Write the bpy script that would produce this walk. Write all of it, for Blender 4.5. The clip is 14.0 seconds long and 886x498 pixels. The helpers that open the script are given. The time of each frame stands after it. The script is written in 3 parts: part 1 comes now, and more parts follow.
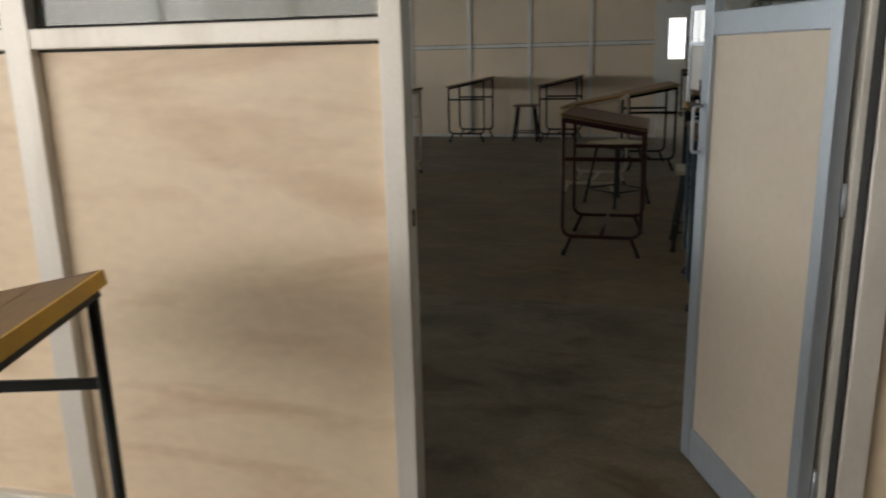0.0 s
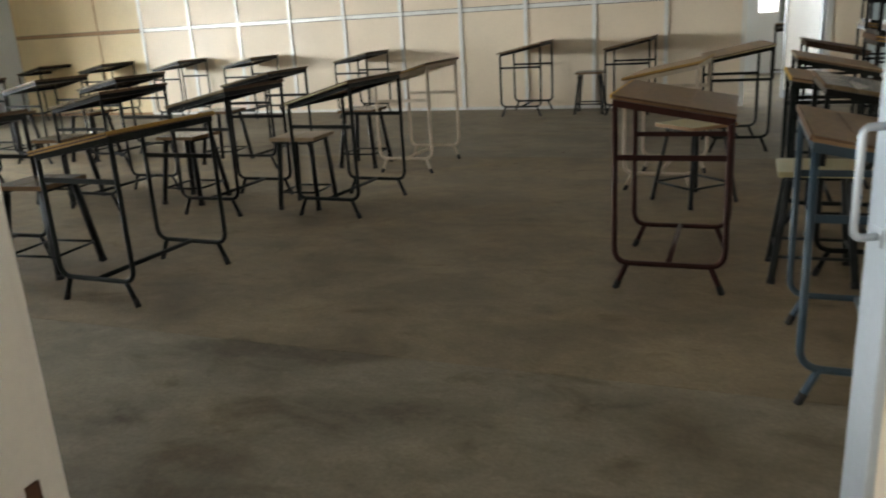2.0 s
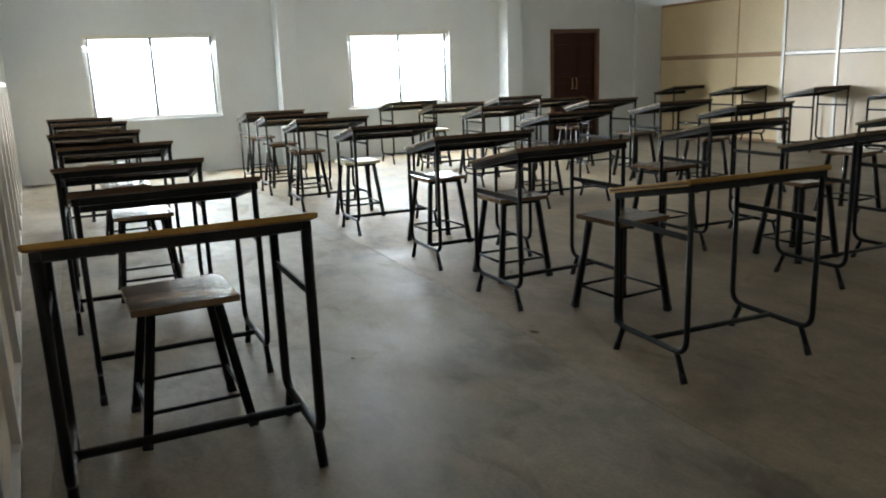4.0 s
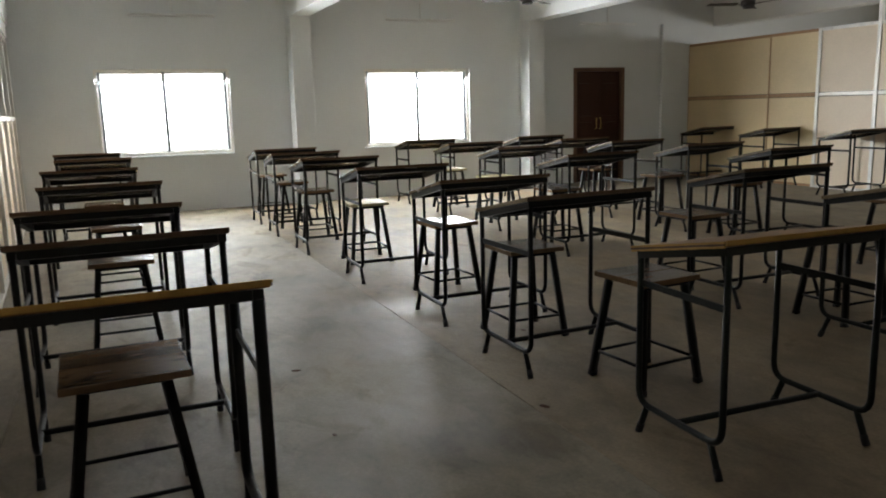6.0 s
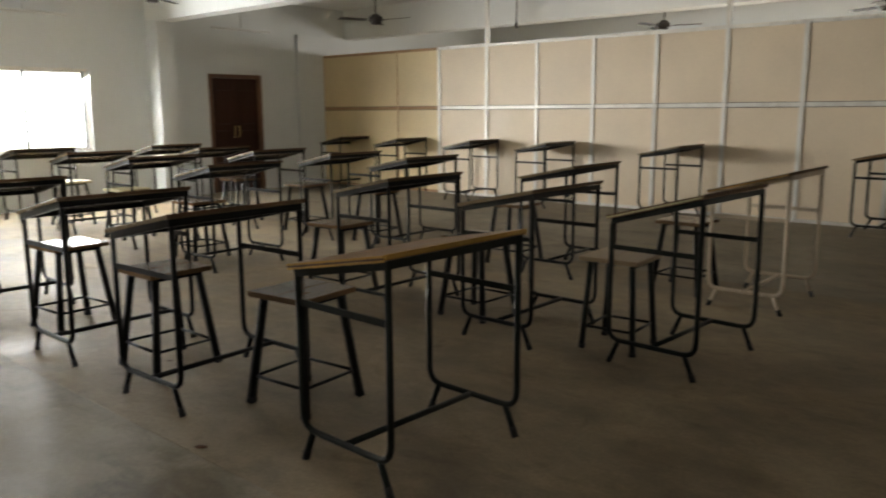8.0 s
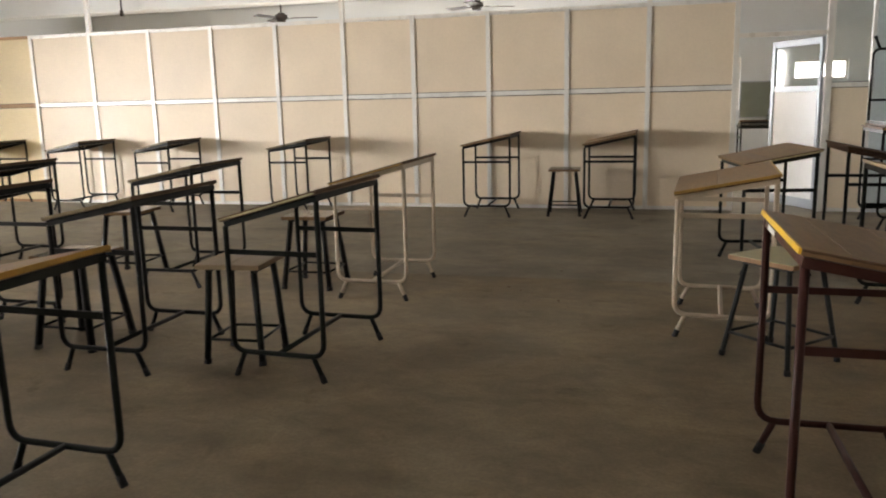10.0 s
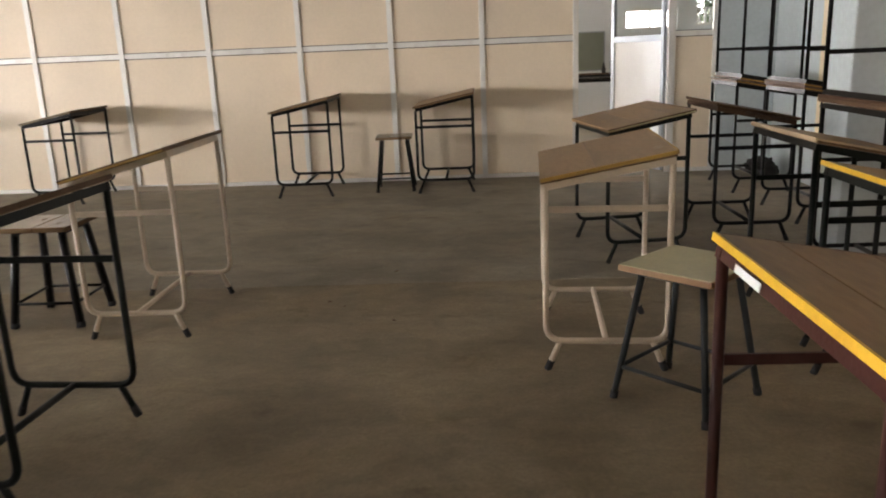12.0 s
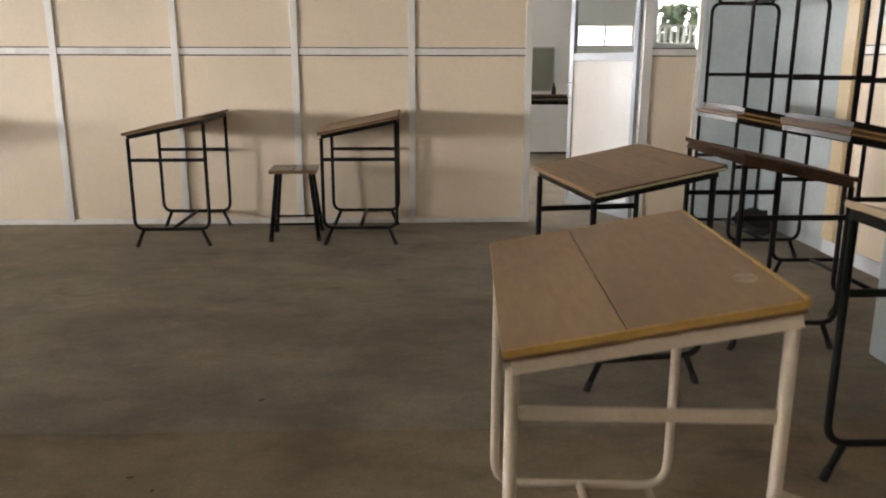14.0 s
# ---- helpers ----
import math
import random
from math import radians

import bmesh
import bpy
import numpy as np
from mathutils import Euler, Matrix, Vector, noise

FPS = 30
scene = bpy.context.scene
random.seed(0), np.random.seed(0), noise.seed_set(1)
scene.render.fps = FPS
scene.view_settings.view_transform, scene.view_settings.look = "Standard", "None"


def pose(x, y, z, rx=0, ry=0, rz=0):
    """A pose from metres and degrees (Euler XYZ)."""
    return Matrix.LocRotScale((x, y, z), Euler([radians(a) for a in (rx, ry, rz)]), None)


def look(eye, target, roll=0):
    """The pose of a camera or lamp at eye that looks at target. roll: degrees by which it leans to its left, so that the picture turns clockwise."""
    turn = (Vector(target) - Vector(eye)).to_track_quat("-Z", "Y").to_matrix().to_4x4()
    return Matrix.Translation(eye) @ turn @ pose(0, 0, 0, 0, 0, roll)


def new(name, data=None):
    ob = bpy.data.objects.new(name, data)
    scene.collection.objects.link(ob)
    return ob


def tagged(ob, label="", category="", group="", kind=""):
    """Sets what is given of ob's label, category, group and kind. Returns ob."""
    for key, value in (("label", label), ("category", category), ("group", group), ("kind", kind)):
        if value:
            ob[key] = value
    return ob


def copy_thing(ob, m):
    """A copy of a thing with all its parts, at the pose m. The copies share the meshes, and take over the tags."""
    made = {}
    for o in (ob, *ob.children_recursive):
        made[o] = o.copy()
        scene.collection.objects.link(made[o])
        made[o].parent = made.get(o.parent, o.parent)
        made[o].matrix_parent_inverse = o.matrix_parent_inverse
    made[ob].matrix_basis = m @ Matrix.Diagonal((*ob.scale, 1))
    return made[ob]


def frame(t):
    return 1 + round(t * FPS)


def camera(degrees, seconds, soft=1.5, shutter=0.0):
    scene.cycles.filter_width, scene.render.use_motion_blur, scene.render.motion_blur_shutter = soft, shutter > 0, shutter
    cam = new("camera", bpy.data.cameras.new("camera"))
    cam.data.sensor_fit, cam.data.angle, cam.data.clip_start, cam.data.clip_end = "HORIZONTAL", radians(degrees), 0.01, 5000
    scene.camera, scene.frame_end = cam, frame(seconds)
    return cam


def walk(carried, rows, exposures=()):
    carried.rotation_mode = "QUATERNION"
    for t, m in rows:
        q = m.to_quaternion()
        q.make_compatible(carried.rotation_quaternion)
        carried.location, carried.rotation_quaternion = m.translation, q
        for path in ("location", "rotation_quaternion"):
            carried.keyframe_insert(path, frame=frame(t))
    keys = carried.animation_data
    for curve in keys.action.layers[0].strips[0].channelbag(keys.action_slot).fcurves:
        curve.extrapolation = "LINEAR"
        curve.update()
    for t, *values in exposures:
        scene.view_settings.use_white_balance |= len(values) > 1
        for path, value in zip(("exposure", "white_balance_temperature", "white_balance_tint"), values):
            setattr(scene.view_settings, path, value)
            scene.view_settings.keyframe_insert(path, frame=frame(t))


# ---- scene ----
cam = camera(59.6, 14.0, 1.9, 0.3)
PATH = [
    (0, (-0.853, -0.04, 1.409), (-1.377, 1.827, 0.92), -1.4),
    (0.5, (-0.883, 0.295, 1.411), (-1.204, 2.202, 0.9), -1.4),
    (1, (-0.834, 0.696, 1.418), (-1.184, 2.594, 0.894), -1.2),
    (1.5, (-0.859, 1.104, 1.394), (-1.341, 2.966, 0.845), -2.4),
    (2, (-0.891, 1.458, 1.389), (-1.6, 3.241, 0.822), -3.4),
    (2.5, (-0.931, 1.72, 1.399), (-1.97, 3.328, 0.818), -3.8),
    (3, (-1.092, 1.937, 1.394), (-2.453, 3.295, 0.842), -2.7),
    (3.5, (-1.182, 2.091, 1.467), (-2.833, 3.087, 0.937), -2.2),
    (3.7, (-1.242, 2.111, 1.447), (-2.98, 2.97, 0.956), -2.0),
    (5.8, (-1.671, 2.419, 1.442), (-3.492, 3.17, 1.091), -1.8),
    (6, (-1.731, 2.462, 1.447), (-3.544, 3.229, 1.091), -1.6),
    (6.5, (-1.834, 2.54, 1.447), (-3.612, 3.387, 1.1), -1.4),
    (7, (-1.908, 2.564, 1.454), (-3.592, 3.586, 1.107), -1.8),
    (7.5, (-1.951, 2.562, 1.449), (-3.483, 3.798, 1.094), -1.3),
    (8, (-1.952, 2.576, 1.448), (-3.239, 4.067, 1.098), -0.3),
    (8.5, (-1.945, 2.6, 1.444), (-2.951, 4.297, 1.114), 0.3),
    (9, (-1.919, 2.627, 1.443), (-2.702, 4.439, 1.119), 0.2),
    (9.2, (-1.9, 2.657, 1.438), (-2.619, 4.495, 1.116), 0.0),
    (11.3, (-1.987, 3.718, 1.444), (-2.251, 5.642, 0.967), -2.2),
    (11.5, (-1.993, 3.87, 1.43), (-2.221, 5.799, 0.951), -2.0),
    (12, (-2.039, 4.324, 1.431), (-2.139, 6.259, 0.936), -2.4),
    (12.5, (-1.998, 4.804, 1.414), (-2.058, 6.732, 0.884), -2.3),
    (13, (-2.02, 5.245, 1.4), (-2.048, 7.167, 0.848), -1.7),
    (13.5, (-1.975, 5.733, 1.404), (-1.94, 7.662, 0.877), -1.3),
    (14, (-1.948, 6.22, 1.425), (-1.877, 8.162, 0.956), 0.1),
]
walk(cam, [(t, look(eye, target, roll)) for t, eye, target, roll in PATH], exposures=[
    (0.0, -1.2, 6700, 11), (0.5, -0.95, 6550, 11), (1.0, -0.9, 6550, 11), (1.5, -0.65, 6600, 10), (2.0, 0.2, 6650, 8), (2.5, 0.55, 6450, 7), (3.0, 0.25, 6350, 6), (3.5, -0.12, 6350, 7), (4.5, -0.45, 6450, 9),
    (6.0, -0.88, 6850, 12), (7.5, -0.8, 7200, 12), (8.0, -0.48, 7400, 12), (8.5, -0.22, 7500, 13), (9.0, 0.15, 7250, 14), (11.5, 0.47, 7150, 19), (14.0, 0.57, 7050, 18),
])

# ---- light ----
world = bpy.data.worlds.new("sky")
scene.world = world
world.use_nodes = True
wn = world.node_tree.nodes
sky = wn.new("ShaderNodeTexSky")
sky.sky_type, sky.sun_disc = "NISHITA", False
sky.sun_elevation, sky.sun_rotation = radians(55), radians(120)
world.node_tree.links.new(sky.outputs[0], wn["Background"].inputs[0])
wn["Background"].inputs[1].default_value = 0.15


def sun_lamp(strength, elevation, azimuth):
    d = bpy.data.lights.new("sun", "SUN")
    d.energy, d.angle, d.color = strength, radians(0.5), (1, 0.95, 0.88)
    ob = new("sun", d)
    ob.matrix_basis = pose(0, 0, 20, 90 - elevation, 0, azimuth)
    return ob


sun_lamp(3.0, 60, 60)


def window_light(name, m, sx, sy, watts, colour=(1, 0.97, 0.92)):
    d = bpy.data.lights.new(name, "AREA")
    d.shape, d.size, d.size_y, d.energy, d.color = "RECTANGLE", sx, sy, watts, colour
    ob = new(name, d)
    ob.matrix_basis = m
    return ob


# ---- plan ----
WEST, EAST, SOUTH, NORTH = -14.3, 1.22, 1.88, 13.18
BACK, FAR, BACK_W = -2.8, 18.6, WEST
CEIL, BEAM = 3.5, 2.925
PART_H, MID = 2.525, 1.492
WIN = [(2.34, 4.265, 0.875, 2.15), (6.45, 8.37, 0.86, 2.135)]
window_light("sky_light", pose(WEST - 0.42, 3.3, 1.55, 0, -50, 0), 1.3, 1.9, 680, (0.88, 0.95, 1))
window_light("sky_light", pose(WEST - 0.42, 7.41, 1.55, 0, -50, 0), 1.3, 1.9, 1120, (0.88, 0.95, 1))
window_light("sky_light", pose(-6.0, BACK - 0.15, 1.75, 90, 0, 0), 7.6, 1.7, 520, (1, 0.95, 0.88))
window_light("sky_light", pose(-6.0, FAR + 0.15, 1.75, -90, 0, 0), 7.4, 1.5, 340, (0.92, 0.97, 1))


# ---- materials ----
def material(name, base, rough=0.6, metal=0.0, scale=6.0, vary=0.12, fine=60.0, bump=0.02, tint=None, rnd=0.0, stretch=(1, 1, 1), local=False):
    m = bpy.data.materials.new(name)
    m.use_nodes = True
    n, l = m.node_tree.nodes, m.node_tree.links
    b = n["Principled BSDF"]
    b.inputs["Roughness"].default_value, b.inputs["Metallic"].default_value = rough, metal
    co = n.new("ShaderNodeTexCoord")
    mp = n.new("ShaderNodeMapping")
    mp.inputs["Scale"].default_value = stretch
    l.new(co.outputs["Object"], mp.inputs[0])
    big, small = n.new("ShaderNodeTexNoise"), n.new("ShaderNodeTexNoise")
    big.inputs["Scale"].default_value, big.inputs["Detail"].default_value = scale, 5
    small.inputs["Scale"].default_value, small.inputs["Detail"].default_value = fine, 3
    info = n.new("ShaderNodeObjectInfo")
    if rnd or local:
        off = n.new("ShaderNodeVectorMath")
        off.operation = "ADD"
        sc = n.new("ShaderNodeMath")
        sc.operation, sc.inputs[1].default_value = "MULTIPLY", 37.0
        l.new(info.outputs["Random"], sc.inputs[0])
        l.new(mp.outputs[0], off.inputs[0])
        l.new(sc.outputs[0], off.inputs[1])
        src = off.outputs[0]
    else:
        src = mp.outputs[0]
    l.new(src, big.inputs["Vector"])
    l.new(src, small.inputs["Vector"])
    ramp = n.new("ShaderNodeValToRGB")
    e = ramp.color_ramp.elements
    dark = tint or tuple(c * 0.6 for c in base)
    e[0].position, e[0].color = 0.3, (*[b0 + (d - b0) * min(1, vary * 4) for b0, d in zip(base, dark)], 1)
    e[1].position, e[1].color = 0.68, (*base, 1)
    l.new(big.outputs[0], ramp.inputs[0])
    mix = n.new("ShaderNodeMix")
    mix.data_type, mix.blend_type = "RGBA", "MULTIPLY"
    mix.inputs["Factor"].default_value = min(1, vary * 2)
    l.new(ramp.outputs[0], mix.inputs["A"])
    l.new(small.outputs[0], mix.inputs["B"])
    gain = n.new("ShaderNodeHueSaturation")
    l.new(mix.outputs["Result"], gain.inputs["Color"])
    gain.inputs["Value"].default_value = 1 + vary * 0.9
    if rnd:
        r = n.new("ShaderNodeMapRange")
        r.inputs["To Min"].default_value, r.inputs["To Max"].default_value = 1 - rnd, 1 + rnd
        l.new(info.outputs["Random"], r.inputs[0])
        l.new(r.outputs[0], gain.inputs["Value"])
    l.new(gain.outputs[0], b.inputs["Base Color"])
    rr = n.new("ShaderNodeMapRange")
    rr.inputs["To Min"].default_value, rr.inputs["To Max"].default_value = max(0.03, rough - 0.12), min(1, rough + 0.12)
    l.new(big.outputs[0], rr.inputs[0])
    l.new(rr.outputs[0], b.inputs["Roughness"])
    if bump:
        bp = n.new("ShaderNodeBump")
        bp.inputs["Strength"].default_value, bp.inputs["Distance"].default_value = 0.4, bump
        l.new(small.outputs[0], bp.inputs["Height"])
        l.new(bp.outputs[0], b.inputs["Normal"])
    return m




def cement(name, tone=(1, 1, 1), stained=0.3, scuffs=0.35):
    """Worn cement: broad tone, dusty blotches, dark stains, fine grit, uneven sheen."""
    m = bpy.data.materials.new(name)
    m.use_nodes = True
    n, l = m.node_tree.nodes, m.node_tree.links
    b = n["Principled BSDF"]
    co = n.new("ShaderNodeTexCoord")

    def noise_at(scale, detail, rough, distort, stretch=(1, 1, 1)):
        mp, t = n.new("ShaderNodeMapping"), n.new("ShaderNodeTexNoise")
        mp.inputs["Scale"].default_value = stretch
        t.inputs["Scale"].default_value, t.inputs["Detail"].default_value = scale, detail
        t.inputs["Roughness"].default_value, t.inputs["Distortion"].default_value = rough, distort
        l.new(co.outputs["Object"], mp.inputs[0])
        l.new(mp.outputs[0], t.inputs["Vector"])
        return t.outputs[0]

    def ramp(src, stops):
        r = n.new("ShaderNodeValToRGB")
        r.color_ramp.elements[0].position, r.color_ramp.elements[0].color = stops[0][0], (*stops[0][1], 1)
        r.color_ramp.elements[1].position, r.color_ramp.elements[1].color = stops[-1][0], (*stops[-1][1], 1)
        for p, c in stops[1:-1]:
            r.color_ramp.elements.new(p).color = (*c, 1)
        l.new(src, r.inputs[0])
        return r.outputs[0]

    def mix(kind, fac, a, c):
        x = n.new("ShaderNodeMix")
        x.data_type, x.blend_type = "RGBA", kind
        if isinstance(fac, float):
            x.inputs["Factor"].default_value = fac
        else:
            l.new(fac, x.inputs["Factor"])
        l.new(a, x.inputs["A"])
        l.new(c, x.inputs["B"])
        return x.outputs["Result"]
    broad = noise_at(0.45, 6, 0.55, 0.4)
    blot = noise_at(1.5, 7, 0.55, 0.5, (1, 1.2, 1))
    stain = noise_at(2.3, 6, 0.6, 0.7, (0.8, 1.3, 1))
    grit = noise_at(55, 4, 0.6, 0)
    base = ramp(broad, [(p, tuple(u * v for u, v in zip(c, tone))) for p, c in ((0.3, (0.196, 0.163, 0.117)), (0.5, (0.238, 0.203, 0.152)), (0.72, (0.295, 0.26, 0.202)))])
    dust = ramp(blot, [(0.34, (0.7, 0.67, 0.62)), (0.5, (1, 1, 1)), (0.68, (1.24, 1.23, 1.21))])
    spots = ramp(stain, [(stained - 0.03, (0.64, 0.58, 0.5)), (stained + 0.09, (0.95, 0.94, 0.925)), (0.6, (1, 1, 1))])
    grains = ramp(grit, [(0.3, (0.86, 0.86, 0.86)), (0.7, (1.1, 1.1, 1.1))])
    mottle = ramp(noise_at(6.5, 6, 0.65, 0.8, (1, 1.4, 1)), [(0.35, (0.89, 0.88, 0.865)), (0.65, (1.1, 1.1, 1.1))])
    grains = mix("MULTIPLY", 1.0, grains, mottle)
    ragged = ramp(noise_at(1.7, 8, 0.66, 0.35, (0.7, 1.3, 1)), [(scuffs - 0.05, (0.62, 0.59, 0.55)), (scuffs + 0.02, (0.88, 0.87, 0.86)), (scuffs + 0.14, (1, 1, 1))])
    grains = mix("MULTIPLY", 1.0, grains, ragged)
    col = mix("MULTIPLY", 1.0, mix("MULTIPLY", 1.0, mix("MULTIPLY", 1.0, base, dust), spots), grains)
    l.new(col, b.inputs["Base Color"])
    rr = n.new("ShaderNodeMapRange")
    rr.inputs["From Min"].default_value, rr.inputs["From Max"].default_value = 0.35, 0.65
    rr.inputs["To Min"].default_value, rr.inputs["To Max"].default_value = 0.54, 0.76
    l.new(blot, rr.inputs[0])
    l.new(rr.outputs[0], b.inputs["Roughness"])
    b.inputs["Specular IOR Level"].default_value = 0.3
    add = n.new("ShaderNodeMath")
    add.operation = "MULTIPLY_ADD"
    add.inputs[1].default_value = 0.12
    l.new(grit, add.inputs[0])
    l.new(blot, add.inputs[2])
    bp = n.new("ShaderNodeBump")
    bp.inputs["Strength"].default_value, bp.inputs["Distance"].default_value = 0.35, 0.02
    l.new(add.outputs[0], bp.inputs["Height"])
    l.new(bp.outputs[0], b.inputs["Normal"])
    return m


CEMENT = cement("worn_cement")
CEMENT_DUSTY = cement("dusty_cement", (1.0, 1.0, 0.97), 0.37, 0.395)
CEMENT_BROWN = cement("brown_cement", (0.97, 0.88, 0.75))
PLASTER = material("white_distemper", (0.74, 0.77, 0.78), 0.85, scale=0.8, vary=0.05, fine=40, bump=0.004)
CEILING = material("ceiling_paint", (0.78, 0.8, 0.8), 0.9, scale=0.7, vary=0.05, fine=40, bump=0.004)
BOARD = material("cream_laminate", (0.77, 0.63, 0.47), 0.45, scale=1.2, vary=0.06, fine=30, bump=0.0)
ALU = material("aluminium", (0.76, 0.73, 0.68), 0.45, metal=0.2, scale=3, vary=0.06, fine=80, bump=0.0)
BOARD_GRUBBY = material("grubby_cream_laminate", (0.86, 0.71, 0.53), 0.45, scale=1.3, vary=0.09, fine=25, bump=0.0, tint=(0.6, 0.44, 0.29), stretch=(0.7, 1, 1.3))


def rubbed(m, colour, stretch, lo, hi):
    """Adds brownish rub marks, long and ragged, to a laminate."""
    n, l = m.node_tree.nodes, m.node_tree.links
    b = n["Principled BSDF"]
    src = b.inputs["Base Color"].links[0].from_socket
    co, mp, t, r, x = (n.new("ShaderNode" + k) for k in ("TexCoord", "Mapping", "TexNoise", "ValToRGB", "Mix"))
    mp.inputs["Scale"].default_value = stretch
    mp.inputs["Location"].default_value = (3.1, 0, 1.7)
    t.inputs["Scale"].default_value, t.inputs["Detail"].default_value, t.inputs["Distortion"].default_value = 1.0, 7, 0.5
    r.color_ramp.elements[0].position, r.color_ramp.elements[0].color = lo, (0, 0, 0, 1)
    r.color_ramp.elements[1].position, r.color_ramp.elements[1].color = hi, (0.42, 0.42, 0.42, 1)
    x.data_type, x.blend_type = "RGBA", "MULTIPLY"
    l.new(co.outputs["Object"], mp.inputs[0])
    l.new(mp.outputs[0], t.inputs["Vector"])
    l.new(t.outputs[0], r.inputs[0])
    l.new(r.outputs[0], x.inputs["Factor"])
    l.new(src, x.inputs["A"])
    x.inputs["B"].default_value = (*colour, 1)
    l.new(x.outputs["Result"], b.inputs["Base Color"])


rubbed(BOARD_GRUBBY, (0.62, 0.45, 0.32), (1.3, 1, 5.5), 0.5, 0.68)
rubbed(ALU, (0.6, 0.55, 0.5), (7, 7, 1.2), 0.52, 0.7)
# the cream laminate darkened: the open door leaf's shade is in this colour
BOARD_SHADED = material("shaded_cream_laminate", (0.52, 0.45, 0.36), 0.5, scale=1.3, vary=0.07, fine=30, bump=0.0)
BOARD_OLD = material("yellowed_cream_laminate", (0.75, 0.59, 0.35), 0.45, scale=1.2, vary=0.08, fine=30, bump=0.0)
STEEL = material("dark_painted_steel", (0.006, 0.0055, 0.005), 0.4, scale=9, vary=0.2, fine=90, bump=0.002, local=True)
GREEN = material("grey_green_painted_steel", (0.009, 0.0115, 0.0095), 0.45, scale=9, vary=0.18, fine=90, bump=0.002, local=True)
GREY = material("grey_painted_steel", (0.032, 0.036, 0.037), 0.42, scale=9, vary=0.15, fine=90, bump=0.002, local=True)
CREAM = material("cream_painted_steel", (0.62, 0.5, 0.37), 0.45, scale=9, vary=0.12, fine=90, bump=0.002, local=True)
BLUE = material("blue_painted_steel", (0.032, 0.062, 0.088), 0.42, scale=9, vary=0.15, fine=90, bump=0.002, local=True)
MAROON = material("maroon_painted_steel", (0.06, 0.019, 0.015), 0.4, scale=9, vary=0.15, fine=90, bump=0.002, local=True)
PLY_RED = material("orange_worn_plywood", (0.34, 0.165, 0.06), 0.42, scale=7, vary=0.3, fine=45, bump=0.002, rnd=0.12, stretch=(1, 0.25, 1))
PLY = material("worn_plywood", (0.38, 0.235, 0.125), 0.5, scale=5, vary=0.2, fine=45, bump=0.002, rnd=0.12, stretch=(1, 0.25, 1))
SEAT = material("polished_plywood_seat", (0.18, 0.108, 0.058), 0.22, scale=6, vary=0.2, fine=45, bump=0.002, local=True, stretch=(1, 0.3, 1))
PLY_DARK = material("dark_worn_plywood", (0.25, 0.185, 0.11), 0.24, scale=5, vary=0.2, fine=45, bump=0.002, rnd=0.25, stretch=(1, 0.25, 1))
PLY_STORED = material("stored_brown_plywood", (0.13, 0.07, 0.04), 0.6, scale=5, vary=0.25, fine=45, bump=0.002, rnd=0.2, stretch=(1, 0.25, 1))
PLY_LIGHT = material("light_plywood", (0.5, 0.36, 0.22), 0.5, scale=5, vary=0.15, fine=45, bump=0.002, rnd=0.1, stretch=(1, 0.25, 1))
PLY_PALE = material("pale_green_laminate", (0.6, 0.53, 0.3), 0.4, scale=4, vary=0.12, fine=50, bump=0.001, local=True)
PLY_EDGE = material("plywood_edge", (0.14, 0.08, 0.045), 0.6, scale=8, vary=0.2, fine=60, bump=0.002, local=True)
YELLOW = material("yellow_lipping", (0.8, 0.45, 0.03), 0.45, scale=8, vary=0.12, fine=60, bump=0.001, local=True)
PAPER = material("white_paper", (0.8, 0.8, 0.77), 0.8, scale=14, vary=0.06, fine=80, bump=0.0)
SCUFF = material("chalky_scuff", (0.44, 0.36, 0.28), 0.8, scale=25, vary=0.3, fine=90, bump=0.0, tint=(0.3, 0.19, 0.1))
CLOTH = material("dark_cloth", (0.03, 0.028, 0.026), 0.9, scale=12, vary=0.2, fine=90, bump=0.004)
TAN = material("tan_board", (0.42, 0.25, 0.14), 0.6, scale=3, vary=0.12, fine=40, bump=0.001)
ORANGE = material("ochre_lipping", (0.45, 0.26, 0.07), 0.5, scale=8, vary=0.15, fine=60, bump=0.001, local=True)
GREY_ALU = material("grey_aluminium", (0.36, 0.4, 0.44), 0.4, metal=0.4, scale=3, vary=0.06, fine=80, bump=0.0)
BLUE_WASH = material("pale_blue_grey_distemper", (0.5, 0.55, 0.55), 0.75, scale=0.9, vary=0.1, fine=25, bump=0.002)
PALE = material("white_laminate", (0.78, 0.79, 0.78), 0.45, scale=1.5, vary=0.05, fine=40, bump=0.0)
CREAM_TRIM = material("cream_window_frame", (0.82, 0.79, 0.74), 0.45, scale=3, vary=0.06, fine=60, bump=0.0)
RUST = material("rusty_steel", (0.12, 0.05, 0.025), 0.8, scale=30, vary=0.25, fine=120, bump=0.001)
BROWN = material("brown_door_frame", (0.16, 0.075, 0.04), 0.45, scale=5, vary=0.2, fine=40, bump=0.001)
BRASS = material("brass", (0.6, 0.42, 0.16), 0.3, metal=1.0, scale=8, vary=0.1)
FAN = material("dark_brown_fan_enamel", (0.035, 0.026, 0.023), 0.65, scale=8, vary=0.1, bump=0.0)
OLIVE = material("grey_green_cupboard_paint", (0.22, 0.24, 0.19), 0.5, scale=3, vary=0.1, fine=60, bump=0.0)
EARTH = material("dry_earth", (0.4, 0.34, 0.26), 0.9, scale=0.3, vary=0.2, fine=4, bump=0.02)
GLOW = bpy.data.materials.new("bright_haze")
GLOW.use_nodes = True
ge = GLOW.node_tree.nodes["Principled BSDF"]
